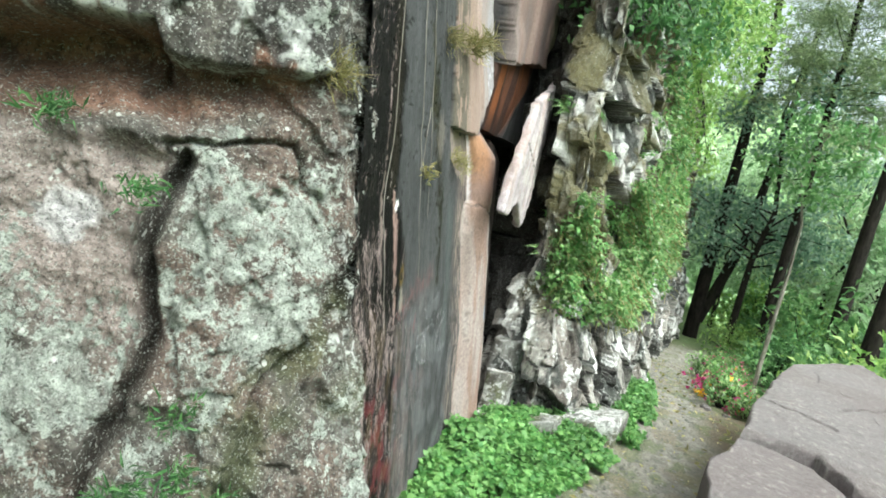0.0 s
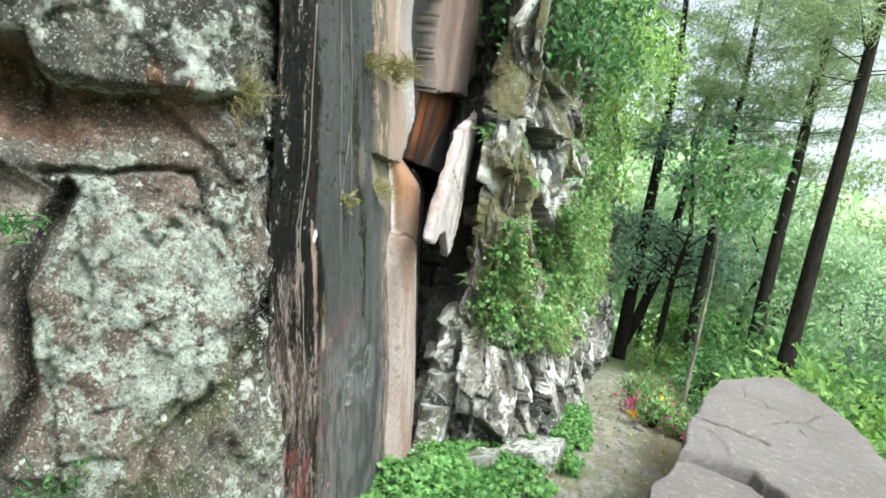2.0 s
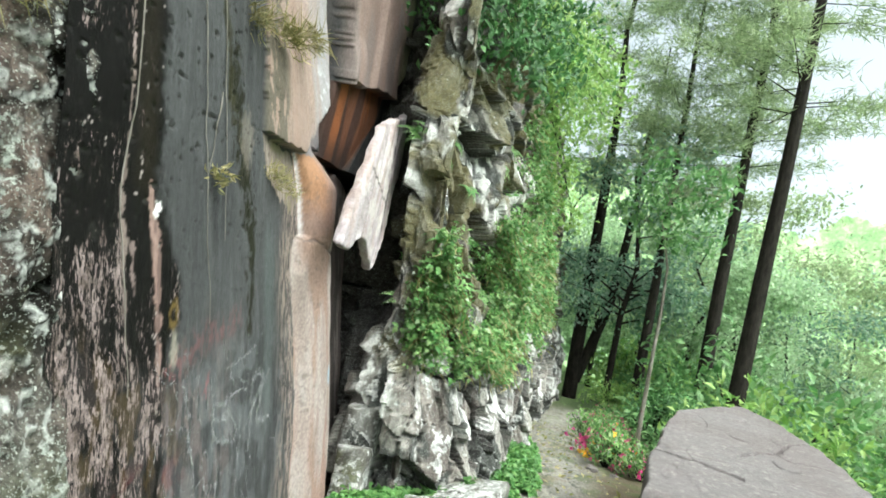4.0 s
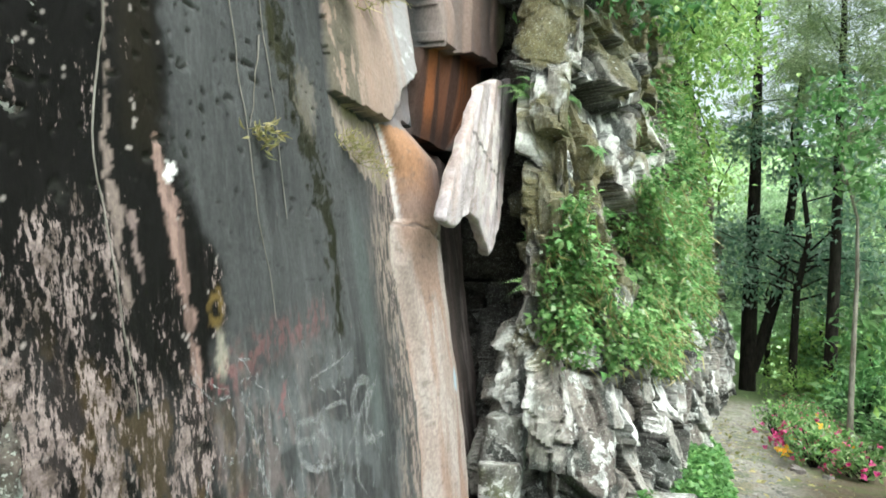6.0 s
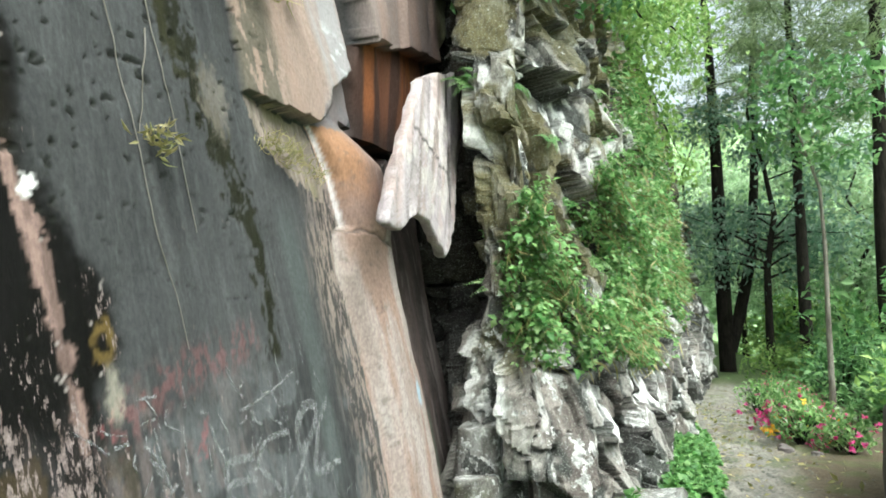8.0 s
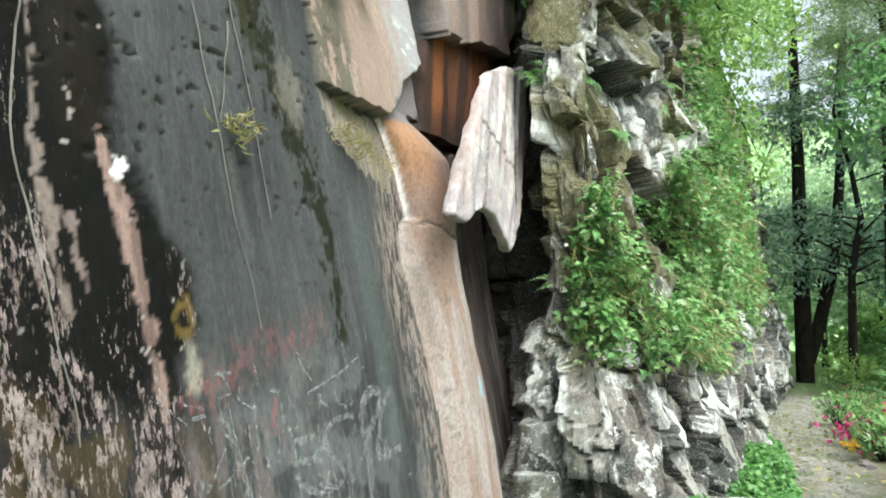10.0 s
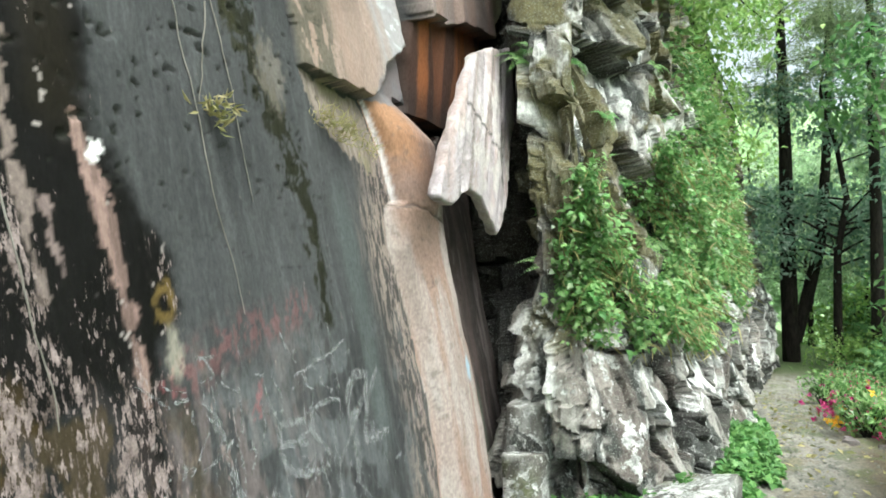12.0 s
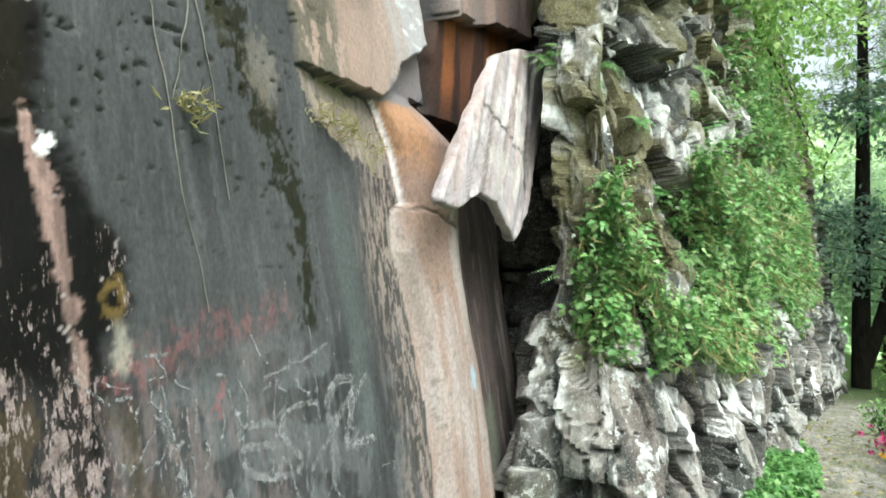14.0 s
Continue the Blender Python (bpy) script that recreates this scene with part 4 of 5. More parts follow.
def broadleaf(seed, height, spread, mat, radius=0.12, size=0.16, per=210, low=0.3, trunk_mat=None):
    r = np.random.default_rng(seed)
    top = new("broadleaf_tree")
    stem = [(r.normal() * 0.12 * k * height * 0.3, r.normal() * 0.12 * k * height * 0.3, height * k) for k in np.linspace(0, 0.9, 7)]
    stem[0] = (0, 0, -0.6)
    limbs = [(stem, [radius * (1 - 0.8 * k) for k in np.linspace(0, 1, 7)])]
    sets = []
    for b in range(26):
        k = r.uniform(low, 1.0)
        a = r.uniform(0, 6.283)
        base = np.array([np.interp(k * 0.9, np.linspace(0, 0.9, 7), [p[i] for p in stem]) for i in range(3)])
        way = np.array([math.cos(a), math.sin(a), r.uniform(0.0, 0.7)])
        reach = spread * r.uniform(0.4, 1.0) * (1.15 - 0.7 * abs(k - 0.6))
        tip = base + way * reach
        limbs.append(([tuple(base), tuple(base + way * reach * 0.5 + (0, 0, 0.1)), tuple(tip)], [radius * 0.4 * (1.1 - k), radius * 0.22 * (1.1 - k), 0.006]))
        for q in (0.55, 0.8, 1.0):
            c = base + way * reach * q
            n = int(per / 3)
            pts = c + r.normal(size=(n, 3)) * spread * (0.16, 0.16, 0.11)
            s = r.uniform(0.6, 1.2, n) * size
            sets.append(leaf_arrays(pts, r.normal(size=(n, 3)) + (0, 0, -0.3), r.normal(size=(n, 3)) * 0.6 + (0, 0, 1), s, s * 0.5, 0.2))
    tubes("trunk", limbs, trunk_mat or bark, top, "grey-brown bark")
    v, f = join(*sets)
    mesh_np("crown", v, f, mat, top, "loose leafy crown", smooth=False)
    return tagged(top, "leafy broadleaf tree among the forest undergrowth", "tree", "broadleaf trees")


def stand(ob, x, y, turn=0, size=1.0, z=None):
    z = float(ground_z(np.array(float(x)), np.array(float(y)))) if z is None else z
    ob.matrix_basis = Matrix.Translation((x, y, z)) @ Matrix.Rotation(radians(turn), 4, "Z") @ Matrix.Scale(size, 4)
    return ob


def again(ob, x, y, turn, size=1.0):
    z = float(ground_z(np.array(float(x)), np.array(float(y))))
    ob.scale = (1, 1, 1)
    c = copy_thing(ob, Matrix.Identity(4))
    return stand(c, x, y, turn, size, z)


forked = stand(pine(301, 15, (-0.01, 0), True, 0.22), 4.15, 20.5, 0, 1.0, -0.95)
forked["label"] = "pine tree with a forked dark trunk at the path's end"
p1 = stand(pine(302, 17, (0.02, 0), False, 0.19), 6.64, 16.8, 30)
p2 = stand(pine(303, 18, (0.045, 0.0), False, 0.20), 6.3, 14.0, 0)
p3 = stand(pine(304, 14, (0.0, 0), False, 0.15), 5.5, 18.2, 80)
b1 = stand(broadleaf(311, 9, 2.4, grey_leaf, 0.12, 0.2), 5.0, 19.4, 10)
b2 = stand(broadleaf(312, 7, 2.2, hazed_leaf, 0.10, 0.2), 7.6, 21.0, 50)
b3 = stand(broadleaf(313, 10, 2.6, needle, 0.13, 0.2, 170), 9.5, 24.0, 90)
sap = stand(broadleaf(314, 4.2, 0.7, deep_leaf, 0.035, 0.12, 36, 0.7, pale_bark), 3.32, 9.1, 0)
sap["label"] = "thin pale-barked sapling at the path edge"
# those behind and beside the camera are unseen, added for enclosure and shade
SPOTS = [(19, 33, 1), (23, 27, 0), (28, 33, 1), (22, 12, 0), (14, -6, 1), (24, 0, 2), (3, -16, 0)]
for n, (tx_, ty_, kind) in enumerate(SPOTS):
    again((p1, p3, p2)[kind], tx_, ty_, n * 67, 0.85 + 0.25 * ((n * 37) % 10) / 10)
# the last two are likewise out of view, added to enclose and shade
LEAFY = [(7.4, 26, 2), (11.5, 23, 0), (6.2, 29, 1), (10.5, 30, 2), (13.5, 33, 1), (4.6, 31, 2), (16.5, 24, 0), (9.6, 27, 1), (14.2, 21.5, 2), (21, 31, 1), (8.2, 34, 0), (8.8, 20, 1), (13.4, 17.2, 1), (15.5, 30, 2), (5.6, 26, 1), (18, 28, 1), (20.5, 21, 0), (12.5, 25, 1), (26, 26, 1), (18, 2, 2), (9, -14, 1)]
for n, (tx_, ty_, kind) in enumerate(LEAFY):
    again((b1, b2, b3)[kind], tx_, ty_, n * 83, 0.8 + 0.4 * ((n * 53) % 10) / 10)


# ---- shrubs and flowers ----
def shrub(seed, size, n, mat, leaf, wide=1.0):
    r = np.random.default_rng(seed)
    top = new("shrub")
    limbs, sets = [], []
    for b in range(14):
        a, e = r.uniform(0, 6.283), r.uniform(0.4, 1.4)
        tip = np.array([math.cos(a) * math.cos(e) * wide, math.sin(a) * math.cos(e) * wide, math.sin(e)]) * size * r.uniform(0.6, 1.1)
        limbs.append(([(0, 0, -0.05), tuple(tip * 0.5 + (0, 0, 0.05 * size)), tuple(tip)], [0.02 * size, 0.012 * size, 0.004]))
        for q in (0.5, 0.8, 1.0):
            m = n // 42
            pts = tip * q + r.normal(size=(m, 3)) * size * 0.15
            pts[:, 2] = np.maximum(pts[:, 2], 0.02)
            s = r.uniform(0.6, 1.3, m) * leaf
            sets.append(leaf_arrays(pts, r.normal(size=(m, 3)) + tip / size * 0.7, r.normal(size=(m, 3)) * 0.5 + (0, 0, 1), s, s * 0.45, 0.2))
    tubes("woody_base", limbs, bark, top, "", 5)
    v, f = join(*sets)
    mesh_np("foliage", v, f, mat, top, "", smooth=False)
    return tagged(top, "leafy green shrub on the forest slope", "shrub", "undergrowth")


sh = [stand(shrub(321, 0.9, 1600, bright_leaf, 0.10), 4.9, 17.5), stand(shrub(322, 1.1, 1700, shade_leaf, 0.12), 4.6, 13.0), stand(shrub(323, 1.0, 1600, deep_leaf, 0.12), 5.4, 15.6), stand(shrub(324, 0.8, 1500, deep_leaf, 0.11, 1.4), 4.6, 8.3)]
for n in range(110):
    py = rng.uniform(3, 26)
    px_ = float(path_mid(py)) + 2.1 + rng.exponential(2.6) + (2.2 if py < 7.4 else 0)
    again(sh[int(rng.integers(0, 4))], px_, py, rng.uniform(0, 360), rng.uniform(0.55, 1.2))


for n in range(60):
    py = rng.uniform(13, 30)
    px_ = float(path_mid(py)) + 2.6 + rng.exponential(4.0)
    again(sh[(0, 2, 2, 0, 3)[n % 5]], px_, py, rng.uniform(0, 360), rng.uniform(1.4, 2.6))


def azalea(seed, mat, n):
    r = np.random.default_rng(seed)
    top = shrub(seed, 0.38, 500, fern_leaf, 0.07)
    pts = unit(r.normal(size=(n, 3)) * (1, 1, 0.6) + (0, 0, 0.7)) * 0.36 * r.uniform(0.8, 1.1, (n, 1))
    rep = np.repeat(pts, 5, 0)
    way = r.normal(size=rep.shape) + unit(rep) * 0.8
    v, f = leaf_arrays(rep, way, unit(rep) + r.normal(size=rep.shape) * 0.2, r.uniform(0.035, 0.055, len(rep)), 0.036, 0.25)
    mesh_np("blossom", v, f, mat, top, "vivid petals", smooth=False)
    top.name = "flowering_shrub"
    return tagged(top, "low azalea with vivid pink blossoms edging the path", "flowers", "flower bed")


az = [stand(azalea(331, petal, 60), 2.95, 9.2), stand(azalea(332, petal, 26), 3.15, 10.0), stand(azalea(333, petal_yellow, 14), 2.85, 8.5)]
az.append(stand(azalea(334, petal, 5), 3.0, 11.0))
az[3]["label"] = "low leafy shrub with few pink blossoms edging the path"
az[2]["label"] = "low shrub with small orange blossoms edging the path"
for n in range(26):
    py = 8.0 + n * 0.42 + rng.uniform(-0.2, 0.2)
    px_ = float(path_mid(py)) + 0.72 + rng.uniform(-0.1, 0.35)
    again(az[(1, 1, 0, 1, 3, 1, 0, 3, 2, 1, 3)[n % 11]], px_, py, rng.uniform(0, 360), rng.uniform(0.5, 0.9))


# ---- low plants ----
def stuff(name, sets, mat, label, category):
    v, f = join(*sets)
    return tagged(mesh_np(name, v, f, mat, smooth=False), label, category, kind="stuff")


n = 42000
py = rng.uniform(2.7, 8.8, n)
wall_x = np.interp(py, [2.7, 4.6, 5.2, 5.7, 6.2, 7.2, 9], [0.32, 0.28, 0.6, 1.05, 1.3, 1.5, 1.75])
edge_x = np.interp(py, [2.7, 4.0, 4.7, 5.6, 6.6, 8.8], [0.8, 1.02, 1.35, 1.68, 1.9, 2.05])
q = rng.random(n)
px_ = wall_x + (edge_x - wall_x) * q
keep = fbm(px_ * 4, py * 4, 0, 401, 4) > 0.20 + 0.30 * q ** 4
keep &= rng.random(n) < np.interp(py, [2.7, 6.6, 7.5, 8.8], [1, 1, 0.5, 0.2])
px_, py, q = px_[keep], py[keep], q[keep]
hz = (0.05 + 0.22 * fbm(px_ * 3, py * 3, 0, 403, 3)) * (1 - 0.75 * q ** 2) * rng.uniform(0.5, 1.1, len(q))
stuff("ground_cover", [scatter_leaves(np.stack([px_, py, ground_z(px_, py) + hz], -1), 0.05, 0.045, 1.2, 0.1)], clover, "dense fresh green clover-like plants at the foot of the cliff", "plants")

# loose pebbles and fallen leaves on the path
n = 5200
py = rng.uniform(2.6, 13, n)
px_ = path_mid(py) + rng.normal(size=n) * 0.33
r = rng.uniform(0.004, 0.014, n) * np.where(rng.random(n) < 0.05, 2.2, 1)
ang = rng.uniform(0, 6.283, n)
corner = np.array([(1, 0, 0), (0.3, 0.9, 0.1), (-0.8, 0.5, 0), (-0.7, -0.6, 0.1), (0.4, -0.8, 0), (0.1, 0.1, 0.62), (-0.2, 0, 0.5)])
cs, sn = np.cos(ang)[:, None], np.sin(ang)[:, None]
V = np.stack([px_[:, None] + r[:, None] * (corner[:, 0] * cs - corner[:, 1] * sn), py[:, None] + r[:, None] * (corner[:, 0] * sn + corner[:, 1] * cs), (ground_z(px_, py) + 0.004)[:, None] + r[:, None] * corner[:, 2] + (fbm(px_ * 1.5, py * 1.5, 0, 3, 5) - 0.5)[:, None] * 0.10], -1)
F = np.array([(0, 1, 5), (1, 2, 6), (1, 6, 5), (2, 3, 6), (3, 4, 5), (3, 5, 6), (4, 0, 5)])[None] + np.arange(n)[:, None, None] * 7
pebble_mat, pt, pb = nodes("pebble")
pg = pt.nodes.new("ShaderNodeNewGeometry")
pt.links.new(ramp(pt, pg.outputs["Random Per Island"], [(0.0, (0.10, 0.095, 0.085)), (0.7, (0.17, 0.163, 0.145)), (1.0, (0.29, 0.275, 0.25))]), pb.inputs["Base Color"])
pb.inputs["Roughness"].default_value = 0.9
tagged(mesh_np("pebbles", V, F.reshape(-1, 3), pebble_mat, smooth=False), "grey pebbles scattered over the dirt path", "pebbles", kind="stuff")
n = 900
py = rng.uniform(2.6, 12, n)
px_ = path_mid(py) + rng.normal(size=n) * 0.55
stuff("fallen_leaves", [scatter_leaves(np.stack([px_, py, ground_z(px_, py) + 0.015 + (fbm(px_ * 1.5, py * 1.5, 0, 3, 5) - 0.5) * 0.10], -1), 0.06, 0.028, 1.0, 0.0, 0.1)], dry_grass, "dry brown leaves fallen on the path", "leaves")

# plants on the crag
s = np.r_[rng.uniform(1.5, 5, 70000), rng.uniform(5, 13, 40000)]
z = rng.uniform(0.7, 4.2, 110000)
bx, by, cg, cg2 = crag_point(s, z)
m = fbm(s * 1.6, z * 1.3, 0, 411, 4) + 0.13 * step(0.9, 0.3, np.abs(z - 1.55 - 0.05 * s)) - 0.25 * step(1.1, 0.7, z) - 0.30 * step(2.05, 1.6, s) - 0.13 * step(1.95, 2.3, z) * step(6.5, 4.5, s)
m = m + (fbm(s * 4, z * 3, 7, 413, 3) - 0.5) * 0.22
m = m + 0.05 * step(0.75, 0.95, z) * step(2.0, 1.8, z) * step(1.9, 2.2, s)
keep = m > 0.54 - 0.02 * step(3.2, 6, s) + 0.04 * step(2.1, 2.5, z) * step(5.5, 4, s)
tx2, ty2, _, _ = crag_point(s[keep], z[keep])
base = np.stack([tx2, ty2, z[keep]], -1) + np.array([0.10, -0.10, 0.02]) * (rng.uniform(0, 1.4, (keep.sum(), 1)) + 2.4 * np.maximum(0, fbm(s[keep] * 3, z[keep] * 3, 2, 415, 3) - 0.45)[:, None] * rng.uniform(0, 2.5, (keep.sum(), 1)))
half = rng.random(len(base)) < 0.75
w = rng.normal(size=(len(base), 3)) * (1, 1, 0.6) + (0.6, -0.6, -0.15)
sz = rng.uniform(0.018, 0.062, len(base)) * np.where(base[:, 1] > 8, 1.6, 1)
stuff("crag_plants", [leaf_arrays(base[half], w[half], rng.normal(size=(half.sum(), 3)) * 0.5 + (0.3, -0.3, 1), sz[half], sz[half] * 0.7, 0.25)], fern_leaf, "small ferns and creepers growing over the outcrop", "plants")
dry = rng.random(len(base)) < 0.10
stuff("dry_creepers", [leaf_arrays(base[dry] + (0.02, -0.02, 0), w[dry] * (1, 1, 0.3) + (0, 0, -1.2), rng.normal(size=(dry.sum(), 3)), sz[dry] * 3.0, 0.005, 0.1)], dry_grass, "brown dry roots and grass hanging on the outcrop", "plants")
stuff("crag_creepers", [leaf_arrays(base[~half], w[~half], rng.normal(size=((~half).sum(), 3)) * 0.5 + (0.3, -0.3, 1), sz[~half] * 1.3, sz[~half] * 0.7, 0.25)], clover, "bright green creepers hanging on the outcrop", "plants")


def fern(seed, fronds, length, mat):
    r = np.random.default_rng(seed)
    sets = []
    for k in range(fronds):
        a = r.uniform(0, 6.283)
        out = np.array([math.cos(a), math.sin(a), 0])
        L = length * r.uniform(0.6, 1.1)
        t = np.linspace(0.08, 1, 16)
        spine = out[None] * (t * L * 0.85)[:, None] + np.array([0, 0, 1])[None] * (L * (0.55 * t - 0.75 * t * t))[:, None]
        side = np.cross(out, (0, 0, 1))
        for sgn in (-1, 1):
            sets.append(leaf_arrays(spine, np.repeat((side * sgn + out * 0.35)[None], 16, 0) + r.normal(size=(16, 3)) * 0.1, np.repeat([[0, 0, 1.0]], 16, 0), L * 0.28 * (1.05 - t), 0.016 + L * 0.05 * (1.05 - t), 0.2))
    v, f = join(*sets)
    ob = mesh_np("fern", v, f, mat, smooth=False)
    return tagged(ob, "arching green fern rooted in a rock crack", "fern", "ferns")


fern_a, fern_b = fern(341, 9, 0.34, fern_leaf), fern(342, 7, 0.26, clover)
for n in range(60):
    ss, zz = rng.uniform(1.3, 7.5), rng.uniform(0.9, 3.0)
    ax, ay, _, _ = (float(v[0]) for v in crag_point(np.array([ss]), np.array([zz])))
    c = (fern_a, fern_b)[n % 2] if n < 2 else copy_thing((fern_a, fern_b)[n % 2], Matrix.Identity(4))
    c.matrix_basis = Matrix.Translation((ax + 0.02, ay - 0.02, zz)) @ Matrix.Rotation(radians(40), 4, Vector((0.7, 0.7, 0))) @ Matrix.Rotation(rng.uniform(0, 6.28), 4, "Z") @ Matrix.Scale(rng.uniform(0.3, 0.75), 4)


# overhanging branches above the crag
def bough(seed, root, ends, mat, n, size, spread, label):
    r = np.random.default_rng(seed)
    top = new("overhanging_branch")
    limbs, sets = [], []
    for e in ends:
        mid = (np.array(root) + np.array(e)) / 2 + (0, 0, 0.25)
        limbs.append(([root, tuple(mid), e], [0.035, 0.022, 0.006]))
        for q in np.linspace(0.35, 1.05, 9):
            c = np.array(root) * (1 - q) ** 2 + 2 * q * (1 - q) * mid + q * q * np.array(e)
            m = n // (9 * len(ends))
            pts = c + r.normal(size=(m, 3)) * spread + np.array([0, 0, -1]) * np.abs(r.normal(size=(m, 1))) * spread * 0.8
            s = r.uniform(0.6, 1.25, m) * size
            sets.append(leaf_arrays(pts, r.normal(size=(m, 3)) + (0.2, -0.2, -0.7), r.normal(size=(m, 3)) * 0.6 + (0.4, -0.6, 0.7), s, s * 0.5, 0.2))
    for limb in limbs:
        tubes("twig", [limb], bark, top, "", 6)
    v, f = join(*sets)
    mesh_np("leaves", v, f, mat, top, "", smooth=False)
    return tagged(top, label, "branch")


bough(351, (0.4, 9.2, 5.9), [(1.75, 8.8, 4.9), (2.1, 9.2, 4.6), (1.9, 9.6, 4.15), (1.7, 9.0, 4.2), (2.3, 10.0, 5.3), (1.45, 8.4, 4.7)], bright_leaf, 3600, 0.10, 0.15, "bright yellow-green leafy branch hanging over the rock")
bough(352, (-0.1, 7.0, 5.3), [(0.45, 5.8, 3.75), (0.90, 5.8, 3.75), (1.25, 6.2, 3.72), (1.50, 6.9, 4.0), (0.75, 5.75, 4.1), (1.45, 6.5, 4.35), (1.10, 5.95, 3.6)], shade_leaf, 5200, 0.08, 0.14, "dark green leafy branches shading the top of the cliff")
bough(353, (0.9, 11.5, 6.0), [(2.3, 11, 5.4), (2.6, 12, 4.9), (2.1, 12.5, 4.1), (2.4, 13, 3.4), (3.0, 13.5, 5.8)], bright_leaf, 3000, 0.12, 0.2, "sunlit leafy branches beyond the outcrop")

# ---- plants, vines and marks on the dark face ----
tuft = [leaf_arrays(np.array([[0.04, 3.26, 1.87]]).repeat(60, 0) + rng.normal(size=(60, 3)) * (0.015, 0.03, 0.025), rng.normal(size=(60, 3)) + (0.9, 0, 0.1), rng.normal(size=(60, 3)), rng.uniform(0.025, 0.055, 60), 0.010)]
tagged(mesh_np("wall_fern", *join(*tuft), dry_grass, smooth=False), "small yellow-green fern growing on the dark rock", "fern", kind="stuff")


def grass_tuft(x, y, z, n, length, mat, label):
    b = np.array([[x, y, z]]).repeat(n, 0) + rng.normal(size=(n, 3)) * (0.02, 0.05, 0.02)
    w = rng.normal(size=(n, 3)) * 0.5 + (0.5, -0.1, 0.25)
    v, f = leaf_arrays(b, w, rng.normal(size=(n, 3)), rng.uniform(0.5, 1.2, n) * length, 0.009 if mat == shade_leaf else 0.004, 0.6)
    return tagged(mesh_np("grass_tuft", v, f, mat, smooth=False), label, "grass", "grass tufts", "stuff")


for g in [(-0.08, 2.25, 2.14, 150, 0.10), (-0.01, 3.93, 2.0, 60, 0.07), (-0.01, 4.07, 1.96, 60, 0.08), (-0.02, 4.33, 1.95, 40, 0.06), (-0.10, 3.62, 2.62, 110, 0.10), (-0.06, 3.92, 2.66, 120, 0.14), (-0.05, 4.22, 2.76, 90, 0.12)]:
    grass_tuft(*g, dry_grass, "tuft of dry yellow-green grass in a rock seam")
for g in [(-0.38, 1.75, 1.62, 90, 0.05), (-0.72, 1.70, 1.80, 90, 0.06), (-0.05, 1.64, 1.02, 60, 0.045), (0.0, 1.62, 0.86, 80, 0.05), (-0.14, 1.56, 0.78, 80, 0.055), (-0.22, 1.55, 0.70, 80, 0.05), (0.06, 1.75, 0.74, 50, 0.04)]:
    grass_tuft(*g, shade_leaf, "small green plants in a crack of the lichen face")
for pts in ([(3.08, 3.0), (3.11, 2.5), (3.15, 2.2), (3.21, 1.86), (3.23, 1.59), (3.29, 1.31)], [(3.24, 3.0), (3.30, 2.4), (3.33, 2.18), (3.37, 1.95), (3.41, 1.63)], [(2.66, 2.6), (2.62, 1.97), (2.60, 1.7), (2.63, 1.42), (2.66, 1.26), (2.67, 1.15)], [(3.30, 2.2), (3.22, 1.88)]):
    ya, za = (np.interp(np.linspace(0, len(pts) - 1, 30), np.arange(len(pts)), [p[k] for p in pts]) for k in (0, 1))
    ya = ya + (fbm(za * 9, ya * 0, 0, 431, 3) - 0.5) * 0.02
    xa = face_x(ya, za) + 0.008 + 0.03 * step(2.75, 2.62, ya)
    v = tubes("hanging_root", [(list(zip(xa.tolist(), ya.tolist(), za.tolist())), np.interp(np.linspace(0, 1, 30), [0, 0.4, 1], [0.0028, 0.0022, 0.0012]).tolist())], vine_bark, None, "", 5)
    tagged(v, "thin grey root hanging down the dark rock", "root", "hanging roots")

# ---- far woods and the hillside behind them, haze put into their colours ----
# far crowns wear the leaf colour that carries the painted haze
sets = []
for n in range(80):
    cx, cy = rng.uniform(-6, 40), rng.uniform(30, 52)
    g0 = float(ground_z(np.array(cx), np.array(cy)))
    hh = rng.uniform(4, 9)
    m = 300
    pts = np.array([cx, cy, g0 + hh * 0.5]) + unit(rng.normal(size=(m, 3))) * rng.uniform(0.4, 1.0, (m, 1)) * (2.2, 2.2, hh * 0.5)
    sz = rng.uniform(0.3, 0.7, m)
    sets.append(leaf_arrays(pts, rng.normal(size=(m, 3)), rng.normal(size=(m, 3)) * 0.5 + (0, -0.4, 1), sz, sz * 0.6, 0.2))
stuff("far_woods", sets, hazed_leaf, "woodland on the far slope, haze painted into its pale green", "woods")
# backdrop hillside: haze is painted pale green and emits to brighten the gaps
glow_haze, mt, mb = nodes("glowing_hillside")
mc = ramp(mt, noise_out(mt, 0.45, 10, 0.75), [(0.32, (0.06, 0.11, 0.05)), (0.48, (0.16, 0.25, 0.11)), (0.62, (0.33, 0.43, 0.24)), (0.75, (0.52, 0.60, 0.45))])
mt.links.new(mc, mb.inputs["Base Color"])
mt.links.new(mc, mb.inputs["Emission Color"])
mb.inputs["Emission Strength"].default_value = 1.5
mb.inputs["Roughness"].default_value = 1.0
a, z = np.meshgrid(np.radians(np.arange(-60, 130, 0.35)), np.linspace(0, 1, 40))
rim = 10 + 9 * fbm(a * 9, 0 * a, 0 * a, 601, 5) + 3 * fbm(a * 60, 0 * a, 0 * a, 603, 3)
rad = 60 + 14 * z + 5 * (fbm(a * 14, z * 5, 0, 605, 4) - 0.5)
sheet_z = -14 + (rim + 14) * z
tagged(sheet("backdrop", np.stack([3 + rad * np.sin(a), 5 + rad * np.cos(a), sheet_z], -1), glow_haze), "green wooded hillside in the distance, haze painted in and glowing", "hillside", kind="structure")

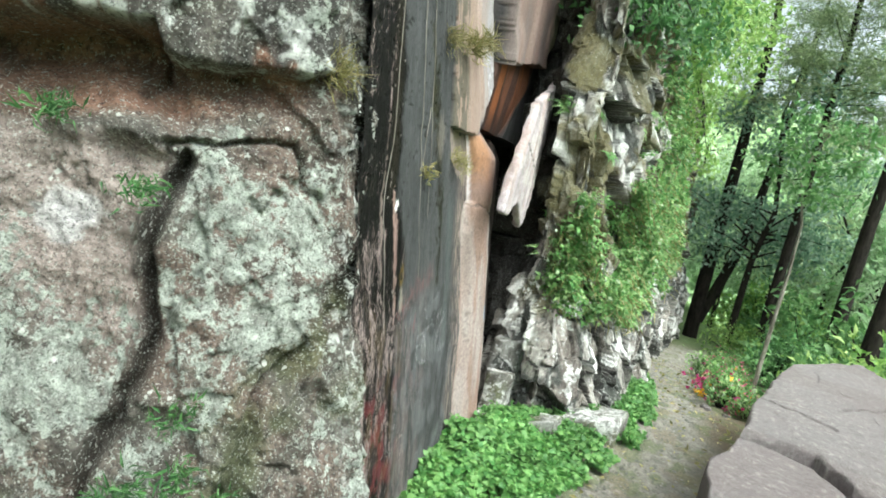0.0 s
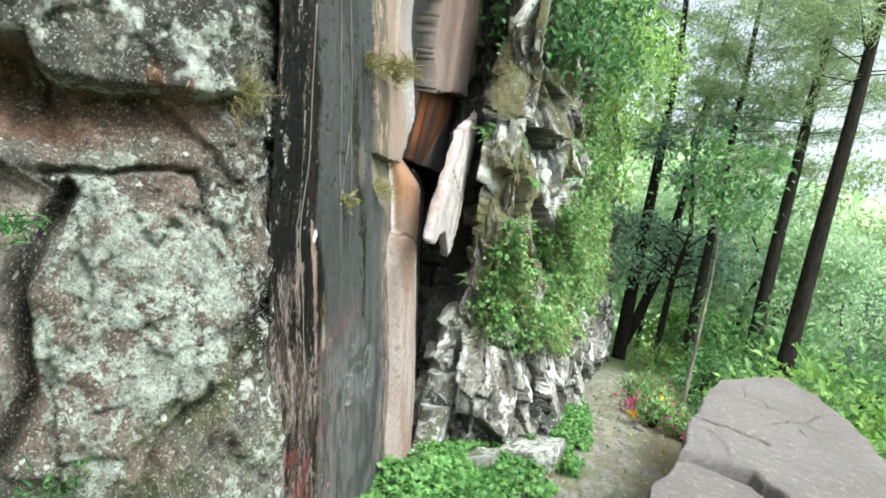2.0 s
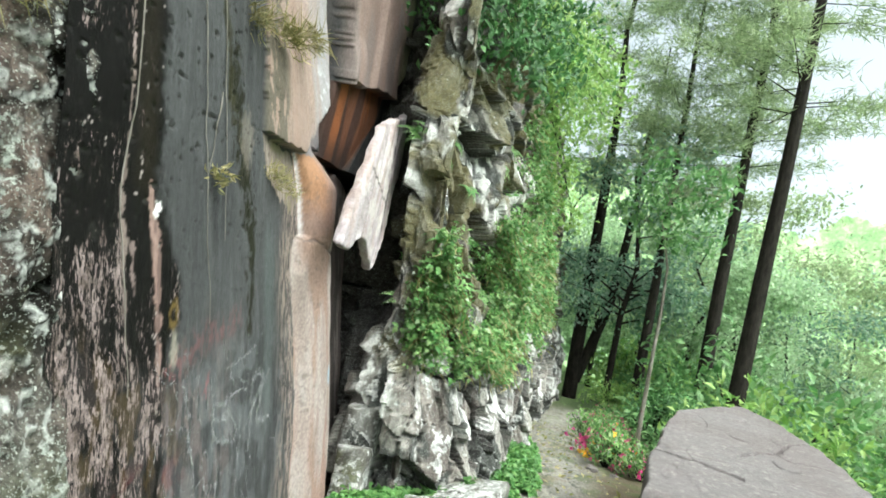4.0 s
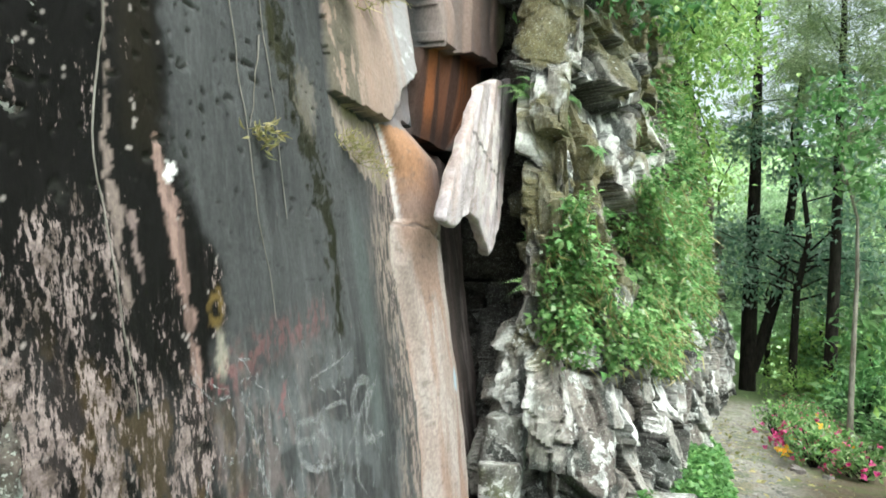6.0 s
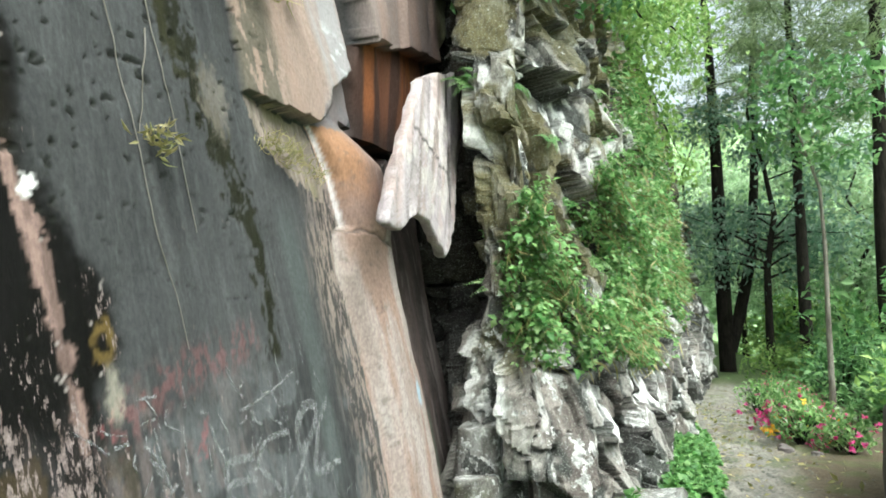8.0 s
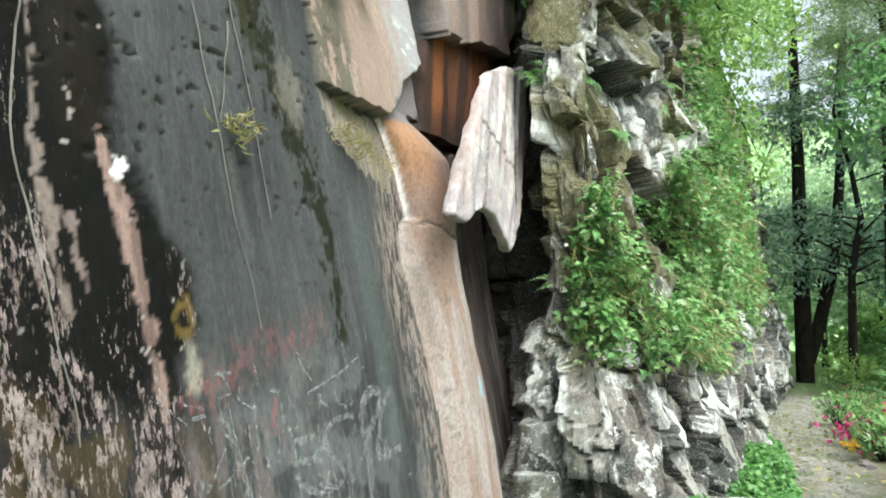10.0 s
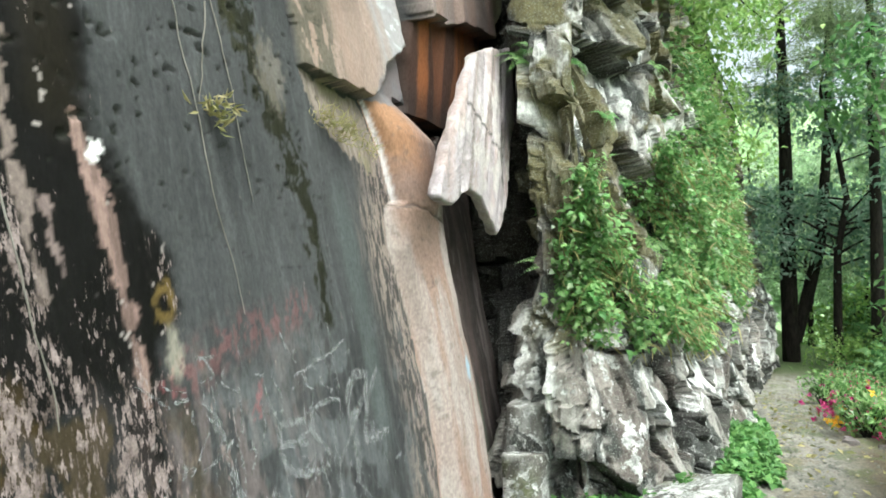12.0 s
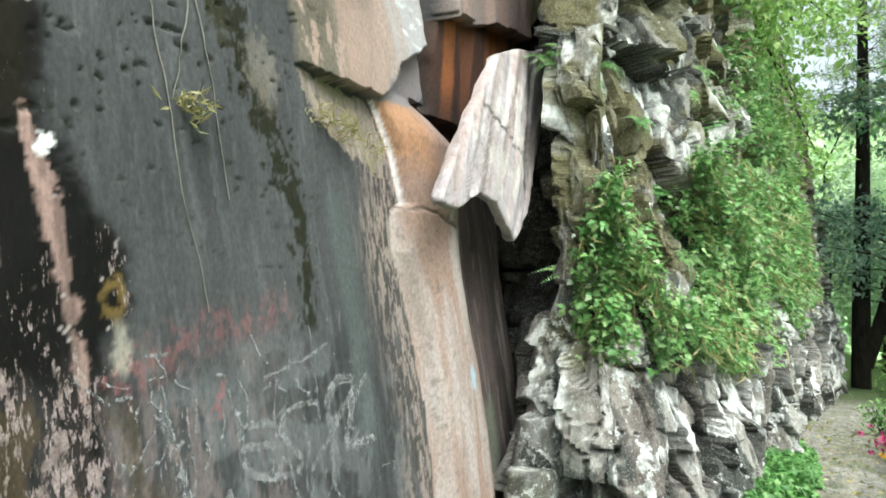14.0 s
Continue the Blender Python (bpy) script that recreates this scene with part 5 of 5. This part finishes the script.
# ---- chalk scribbles on the dark face ----
chalk, ct, cb = nodes("chalk")
cc = ramp(ct, noise_out(ct, 90, 6), [(0.35, (0.13, 0.133, 0.135)), (0.65, (0.30, 0.305, 0.305))])
ct.links.new(cc, cb.inputs["Base Color"])
cb.inputs["Roughness"].default_value = 0.95
ct.links.new(ramp(ct, noise_out(ct, 55, 8, 0.75), [(0.40, (0.05,) * 3), (0.62, (0.75,) * 3)]), cb.inputs["Alpha"])


def chalk_mark(points, width):
    """A flat worn stroke a few millimetres proud of the rock."""
    pts = np.array(points)
    t = np.linspace(0, len(pts) - 1, len(pts) * 10)
    q = np.stack([np.interp(t, np.arange(len(pts)), pts[:, k]) for k in (0, 1)], 1)
    k = np.ones(9) / 9
    q = np.stack([np.convolve(np.pad(q[:, i], 4, mode="edge"), k, "valid") for i in (0, 1)], 1)
    d = unit(np.gradient(q, axis=0))
    side = np.stack([-d[:, 1], d[:, 0]], 1) * (width * 2.2 * (0.35 + 0.9 * fbm(t * 1.3, width * 99, pts[0, 0], 501, 3)))[:, None]
    rows = []
    for e in (-1, 1):
        p = q + side * e
        xx = face_x(p[:, 0], p[:, 1]) + 0.004
        rows.append(np.stack([xx, p[:, 0], p[:, 1]], -1))
    return sheet("chalk_mark", np.array(rows), chalk, cliff)


STROKES = [([(3.55, 0.96), (3.38, 0.99), (3.37, 0.92), (3.41, 0.84), (3.56, 0.81)], 0.007), ([(3.38, 0.93), (3.54, 0.90)], 0.006), ([(3.75, 0.99), (3.62, 1.0), (3.54, 0.95), (3.59, 0.88), (3.65, 0.83), (3.60, 0.80), (3.46, 0.82)], 0.006), ([(3.80, 0.68), (3.81, 0.87), (3.79, 0.99), (3.89, 1.05), (3.99, 1.03), (3.95, 0.96), (3.81, 0.90)], 0.009), ([(3.67, 0.78), (3.78, 0.86), (3.90, 0.93)], 0.005), ([(4.09, 1.05), (3.96, 0.94), (3.90, 0.84), (3.91, 0.80), (4.12, 0.80)], 0.008), ([(3.15, 0.95), (3.2, 0.8), (3.22, 0.7)], 0.004), ([(3.48, 1.10), (3.72, 1.14), (3.85, 1.18)], 0.003), ([(4.10, 0.63), (4.13, 0.68), (4.22, 0.68), (4.22, 0.64)], 0.003)]
for pts, w in STROKES:
    chalk_mark(pts, w)
r2 = np.random.default_rng(61)
for n in range(150):
    a, b = r2.uniform(2.9, 4.0), r2.uniform(0.5, 1.22)
    e = r2.normal(size=2) * (0.05, 0.10)
    chalk_mark([(a, b), (a + e[0] * 0.5 + r2.normal() * 0.02, b + e[1] * 0.5), (a + e[0], b + e[1])], r2.uniform(0.0008, 0.0028))
